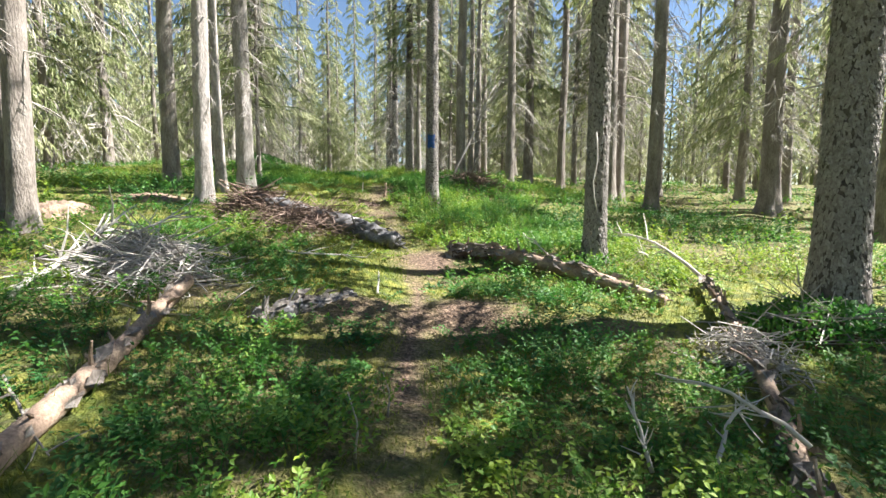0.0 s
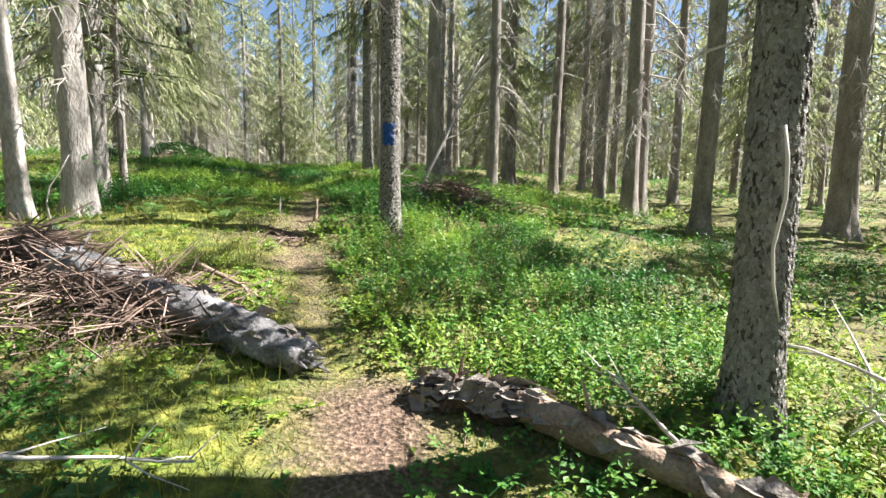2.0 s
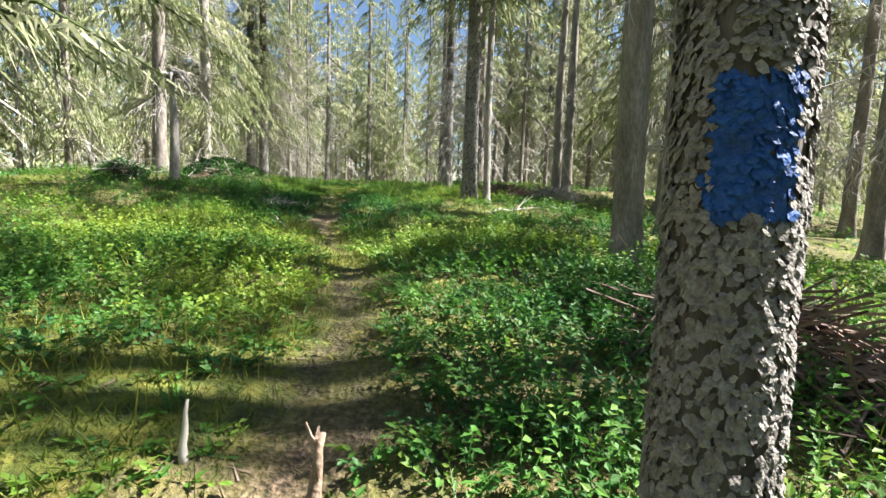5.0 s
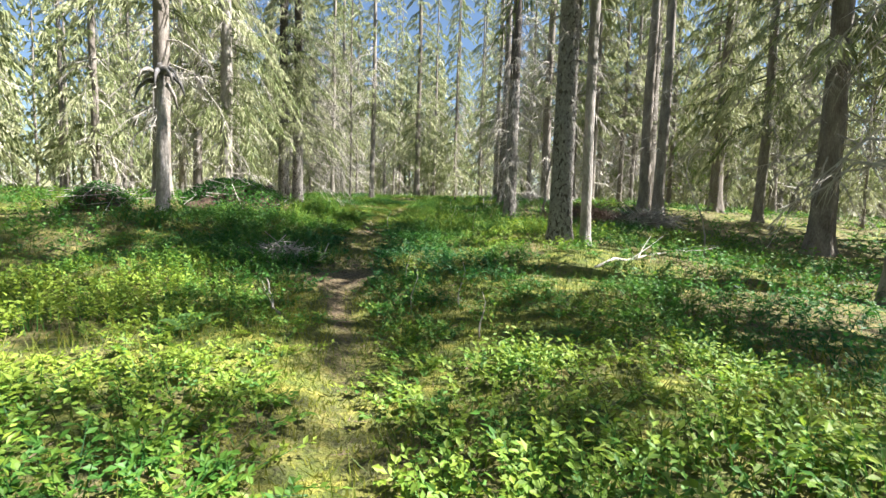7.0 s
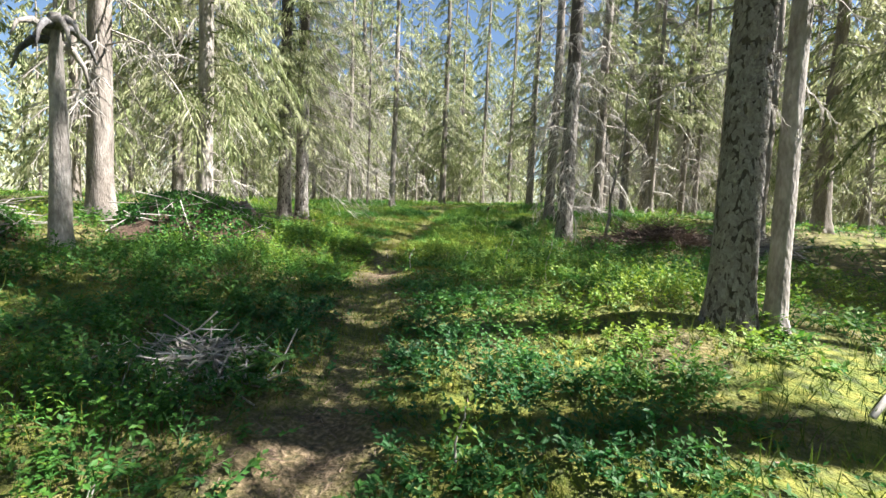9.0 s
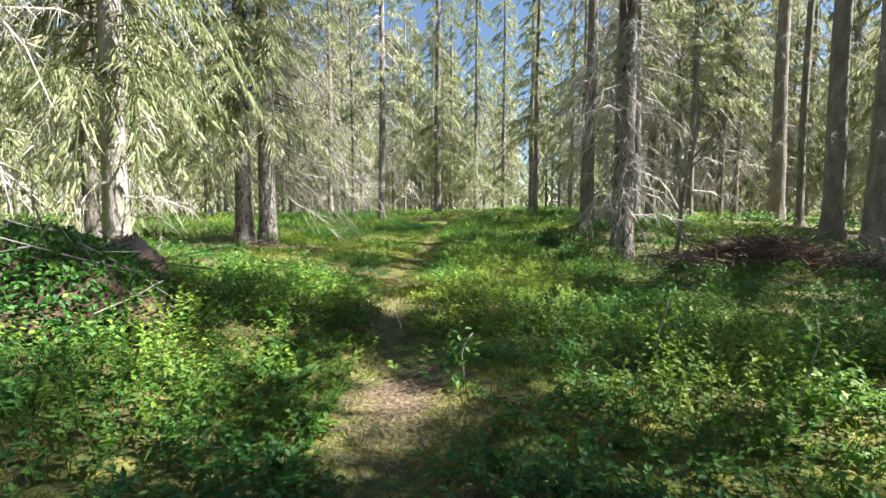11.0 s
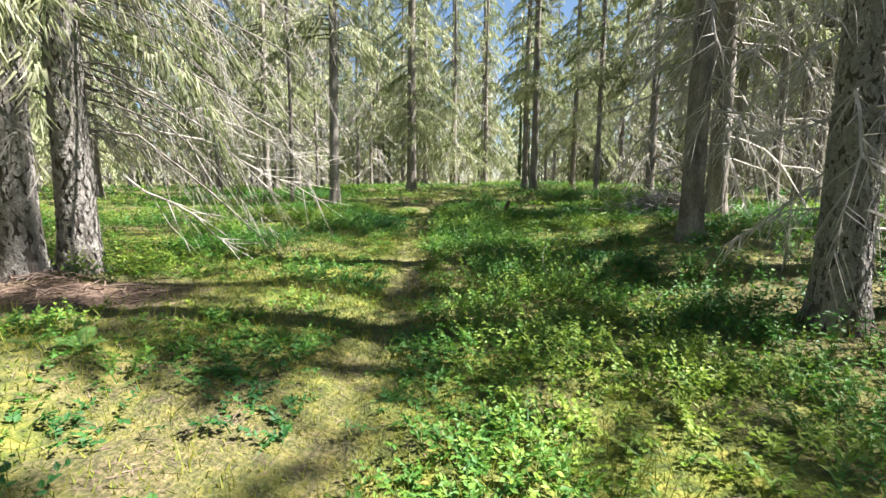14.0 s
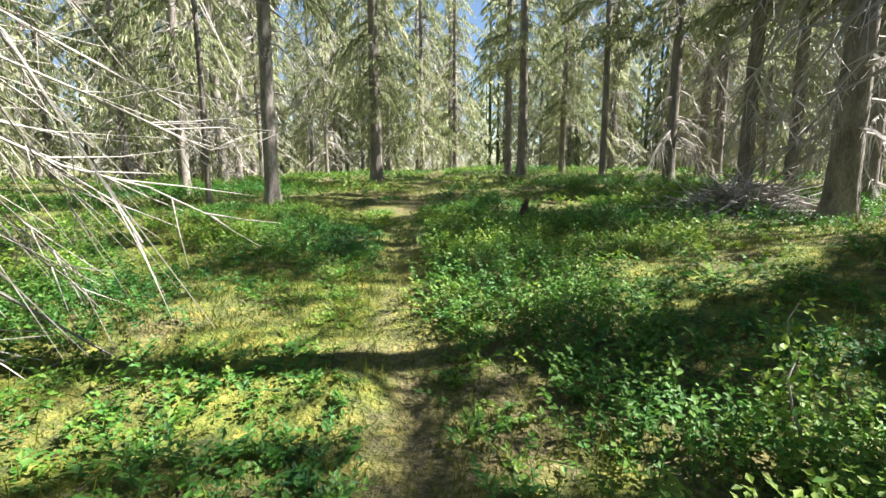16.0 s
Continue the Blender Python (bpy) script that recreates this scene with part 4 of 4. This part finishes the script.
bare_branch(on(-5.0, 21.2, 0.1), on(-5.3, 21.9, 0.06), 0.006, "thin pale twig across the trail edge", 2, 0.3, tint=0.9)
bare_branch(on(-5.6, 33.0, 0.0), on(-5.5, 33.1, 0.35), 0.1, "small dark rotten stump", 3, 0.5, mat=EARTH, name="stump")
for dx, dy, ex, ey, h in ((-9.5, 27.3, -8.3, 29.6, 1.3), (-9.5, 27.2, -8.1, 29.2, 0.9), (-9.6, 27.3, -8.7, 29.9, 1.7), (-9.5, 27.2, -8.5, 28.1, 0.25)):
    bare_branch(on(dx, dy, h + 0.75), on(ex, ey, h - 0.3), 0.014, "sunlit bleached dead branch hanging from a spruce", 22, 0.35, -0.1, tint=0.6, name="hanging_branch")

# the bleached branch that hangs on the trunk beside the log
geo = Geo()
geo.tube([(-0.07, -0.155, 1.56), (-0.065, -0.185, 1.4), (-0.06, -0.19, 1.22), (-0.1, -0.19, 0.98), (-0.08, -0.19, 0.8), (-0.04, -0.2, 0.62)], (0.007, 0.009, 0.009, 0.008, 0.007, 0.004), 6, 0.95)
part("hanging_branch", geo.mesh("hanging_branch", TWIGS, True), post, "bleached crooked hanging branch")


# ---- snag, mound, birch ----
def snag(x, y):
    ob = thing("broken_snag", on(x, y, -0.03), "bleached dead trunk with a broken, knotted top", "dead tree")
    part("trunk", trunk_mesh(0.15, 2.6, 18, 30, PALE_BARK, 0.3, top=0.55), ob)
    for k in range(9):
        g = Geo()
        az = k * 0.75
        w = np.array([math.cos(az), math.sin(az), rng.uniform(-0.3, 0.6)])
        p = np.array([0, 0, rng.uniform(2.1, 2.45)])
        g.tube([p, p + w * 0.18, p + w * 0.3 + np.array([0, 0, -0.12]), p + w * 0.36 + np.array([0, 0, -0.3])], (0.05, 0.04, 0.025, 0.01), 6, 0.6, 0.15)
        part("broken_limb", g.mesh("broken_limb", GREY_LOG if k % 2 else PALE_BARK, True), ob)


snag(-7.7, 18.55)
snag_two = spruce(-4.05, 8.95, 0.2, "", "", 0.0, 0, 0.0, "dead spruce trunk with flaking pale bark", PALE_BARK, 7.0)


def mound(x, y, rx, ry, high, mat, name, label, seed, growth=None):
    geo = Geo()
    nu, nv = 40, 16
    a = np.linspace(0, 2 * math.pi, nu, endpoint=False)
    rr = np.linspace(1, 0, nv)
    ga, gr = np.meshgrid(a, rr, indexing="xy")
    lump = 1 + 0.16 * np.sin(3 * ga + seed) + 0.1 * np.sin(7 * ga + 2 * seed) + 0.05 * rng.normal(size=ga.shape)
    px, py = x + rx * gr * lump * np.cos(ga), y + ry * gr * lump * np.sin(ga)
    z = land(px, py) - 0.06 + high * (1 - gr**2) ** (0.8 if growth else 0.55) * (1 + (0.12 if growth else 0.04) * np.sin(5 * ga + 6 * gr) + 0.06 * rng.normal(size=ga.shape))
    i, j = np.meshgrid(np.arange(nv - 1), np.arange(nu), indexing="ij")
    p, q = i * nu + j, i * nu + (j + 1) % nu
    geo.add(np.stack([px, py, z], -1).reshape(-1, 3), np.concatenate([np.stack([p, q, p + nu], -1).reshape(-1, 3), np.stack([q, q + nu, p + nu], -1).reshape(-1, 3)]))
    ob = tagged(new(name, geo.mesh(name, mat, True)), label, "mound")
    if growth:
        g = Geo()
        n = growth
        aa, rad = rng.uniform(0, 6.28, n), np.sqrt(rng.uniform(0, 1, n))
        c = np.stack([x + rx * 0.97 * rad * np.cos(aa), y + ry * 0.97 * rad * np.sin(aa)], -1)
        zz = land(c[:, 0], c[:, 1]) + high * (1 - rad**2) ** 0.8
        root = np.column_stack([c, zz + rng.uniform(-0.02, 0.1, n)])
        # the low tint paints the mound's shade into its leaves
        g.blades(root, rng.normal(size=(n, 3)) + (0, 0, 0.4), rng.normal(0, 0.6, (n, 3)) + (0, 0, 1), rng.uniform(0.03, 0.07, n), 0.03, rng.uniform(0, 0.3, n))
        part("leaf_cover", g.mesh("leaf_cover", LEAVES), ob, "green leaves covering the mound, shade put into their tint", "stuff")
        g = Geo()
        for k in range(70):
            b = root[int(rng.integers(n))]
            w = rng.normal(size=3) * (0.25, 0.25, 0.12)
            g.tube([b - w, b, b + w + (0, 0, 0.03)], (0.007, 0.006, 0.003), 3, rng.uniform(0, 0.5))
        part("twig_cover", g.mesh("twig_cover", TWIGS), ob, "grey twigs sticking out", "stuff")
    return ob


mound(-7.35, 20.1, 1.15, 0.75, 0.5, EARTH, "root_mound", "dark earthy root mound overgrown with shrubs", 1.0, 5200)
mound(-7.12, 20.75, 0.36, 0.34, 0.46, LOG, "rotten_stump", "rounded tan rotten stump on the mound", 2.0)
mound(-9.0, 18.6, 0.7, 0.4, 0.35, EARTH, "shrub_mound", "small dark mound under blueberry shrubs", 3.0, 1800)
mound(3.1, 4.0, 0.75, 0.4, 0.16, EARTH, "root_mound", "low mossy mound at the foot of the thick spruce", 4.0, 2600)
mound(-5.3, 6.7, 0.5, 0.4, 0.2, LOG, "rotten_stump", "old grey root plate beside the spruces", 5.0)
mound(-4.8, 8.1, 0.6, 0.25, 0.14, LOG, "root_plate", "pale weathered wood lying by the spruces", 6.0)


def leafy_plant(x, y, high, leaves, size, label, name="birch_seedling", lean=(0, 0), tint=0.62):
    ob = thing(name, on(x, y, -0.01), label, "plant")
    g = Geo()
    top = np.array([lean[0], lean[1], high])
    line = np.stack([top * s + np.array([0.04 * math.sin(5 * s + x), 0.04 * math.cos(4 * s + y), 0]) * s * high * 3 for s in np.linspace(0, 1, 6)])
    g.tube(line, np.linspace(0.006, 0.002, 6) * (1 + high), 5, 0.4)
    part("stem", g.mesh("stem", TWIGS, True), ob)
    g = Geo()
    s = rng.uniform(0.3, 1, leaves)
    root = along(line, s) + rng.normal(0, 0.09, (leaves, 3)) * (0.3 + high) * np.array([1, 1, 0.5])
    g.blades(root, rng.normal(size=(leaves, 3)) + (0, 0, 0.2), rng.normal(0, 0.4, (leaves, 3)) + (0, 0, 1), rng.uniform(0.7, 1.2, leaves) * size, size * 0.62, np.clip(tint + rng.normal(0, 0.15, leaves), 0, 1))
    part("foliage", g.mesh("foliage", LEAVES), ob, "fresh light green leaves", "stuff")
    return ob


for x, y, h, n, s in ((-0.41, 2.2, 0.32, 130, 0.045), (-0.3, 2.6, 0.25, 80, 0.04), (-2.6, 15.75, 0.38, 70, 0.055), (-2.2, 15.9, 0.42, 80, 0.055), (-1.9, 15.1, 0.35, 70, 0.05), (-2.9, 16.6, 0.3, 60, 0.05),
                      (-3.84, 21.95, 0.36, 150, 0.06), (-3.6, 22.1, 0.34, 110, 0.055), (-4.95, 27.65, 0.5, 160, 0.06), (-4.7, 28.1, 0.5, 150, 0.06), (-3.8, 20.9, 0.28, 90, 0.05), (-3.2, 20.6, 0.45, 110, 0.055),
                      (-2.7, 20.0, 0.45, 120, 0.055), (-3.7, 23.6, 0.4, 120, 0.05), (-3.0, 25.2, 0.5, 150, 0.055), (-4.2, 26.3, 0.45, 130, 0.05)):
    leafy_plant(x, y, h, n, 0.75 * s, "fresh light green leafy seedling among blueberries")
leafy_plant(1.15, 20.5, 1.7, 60, 0.05, "thin crooked young birch by the sunny clearing", "young_birch", (-0.25, 0.1), 0.7)
leafy_plant(-4.3, 20.1, 0.28, 30, 0.05, "dark thin-stemmed seedling beside the trail", "birch_seedling", (0.03, 0), 0.4)
leafy_plant(-3.3, 8.35, 0.75, 10, 0.06, "dark thin broken sapling by the spruces", "birch_seedling", (0.05, 0), 0.3)


# ---- ferns ----
def frond_mesh(length):
    geo = Geo()
    s = np.linspace(0, 1, 7)
    line = np.stack([0 * s, s * length * 0.85, 0.55 * length * np.sin(1.9 * s) * (1 - 0.25 * s)], -1)
    geo.tube(line, np.linspace(0.004, 0.001, 7), 3, 0.3)
    n = 17
    f = np.linspace(0.18, 0.98, n)
    root = along(line, f)
    reach = 0.3 * length * np.sin(math.pi * (0.12 + 0.88 * f)) + 0.02
    for side in (-1, 1):
        way = np.stack([np.full(n, side * 1.0), np.full(n, 0.45), np.full(n, -0.1)], -1)
        geo.blades(root, way, np.tile([0, -0.25, 1.0], (n, 1)), reach, reach * 0.26 + 0.006, rng.uniform(0.3, 0.9, n), 0.1)
    return geo.mesh("frond", FERN)


FRONDS = [frond_mesh(l) for l in (0.42, 0.5, 0.36)]


def fern(x, y, size, fronds=6):
    ob = thing("fern", on(x, y), "light green fern with arching fronds", "fern", "ferns along the trail", rng.uniform(0, 6.28), size)
    for k in range(fronds):
        p = part("frond", FRONDS[k % 3], ob)
        p.rotation_euler = (rng.uniform(-0.2, 0.2), 0, k * 6.28 / fronds + rng.uniform(-0.3, 0.3))


for x, y, s in ((-2.4, 9.7, 1.0), (-2.1, 9.45, 0.8), (-1.46, 5.0, 0.5), (-1.2, 5.4, 0.45), (-0.59, 8.0, 0.42), (-5.2, 19.9, 0.6), (-5.5, 20.35, 0.6), (-6.3, 20.2, 0.9), (-5.9, 22.0, 1.0), (-5.6, 21.9, 0.8),
                (-2.9, 9.3, 0.8), (-1.4, 4.7, 0.5), (-4.3, 17.2, 0.8), (-6.4, 22.3, 0.8), (-3.9, 14.6, 0.8), (-7.9, 25.0, 0.6), (-6.6, 19.3, 0.9), (-1.9, 4.9, 0.5)):
    fern(x, y, 0.65 * s)

# extra spruce, added off to the right to shade the end of the walk
spruce(4.3, 30.5, 0.3, "short", "twiggy", 0.0, size=1.35)
# the spruces that close the far end of the trail
for x, y, s in ((-9.6, 54.0, 1.05), (-7.9, 57.5, 1.15), (-10.6, 60.0, 1.3), (-8.6, 64.0, 1.35), (-11.8, 55.5, 1.1)):
    spruce(x, y, 0.3, "far", "far", near=False, label="tall distant spruce with live green branches", group="spruces beside the trail", size=s)
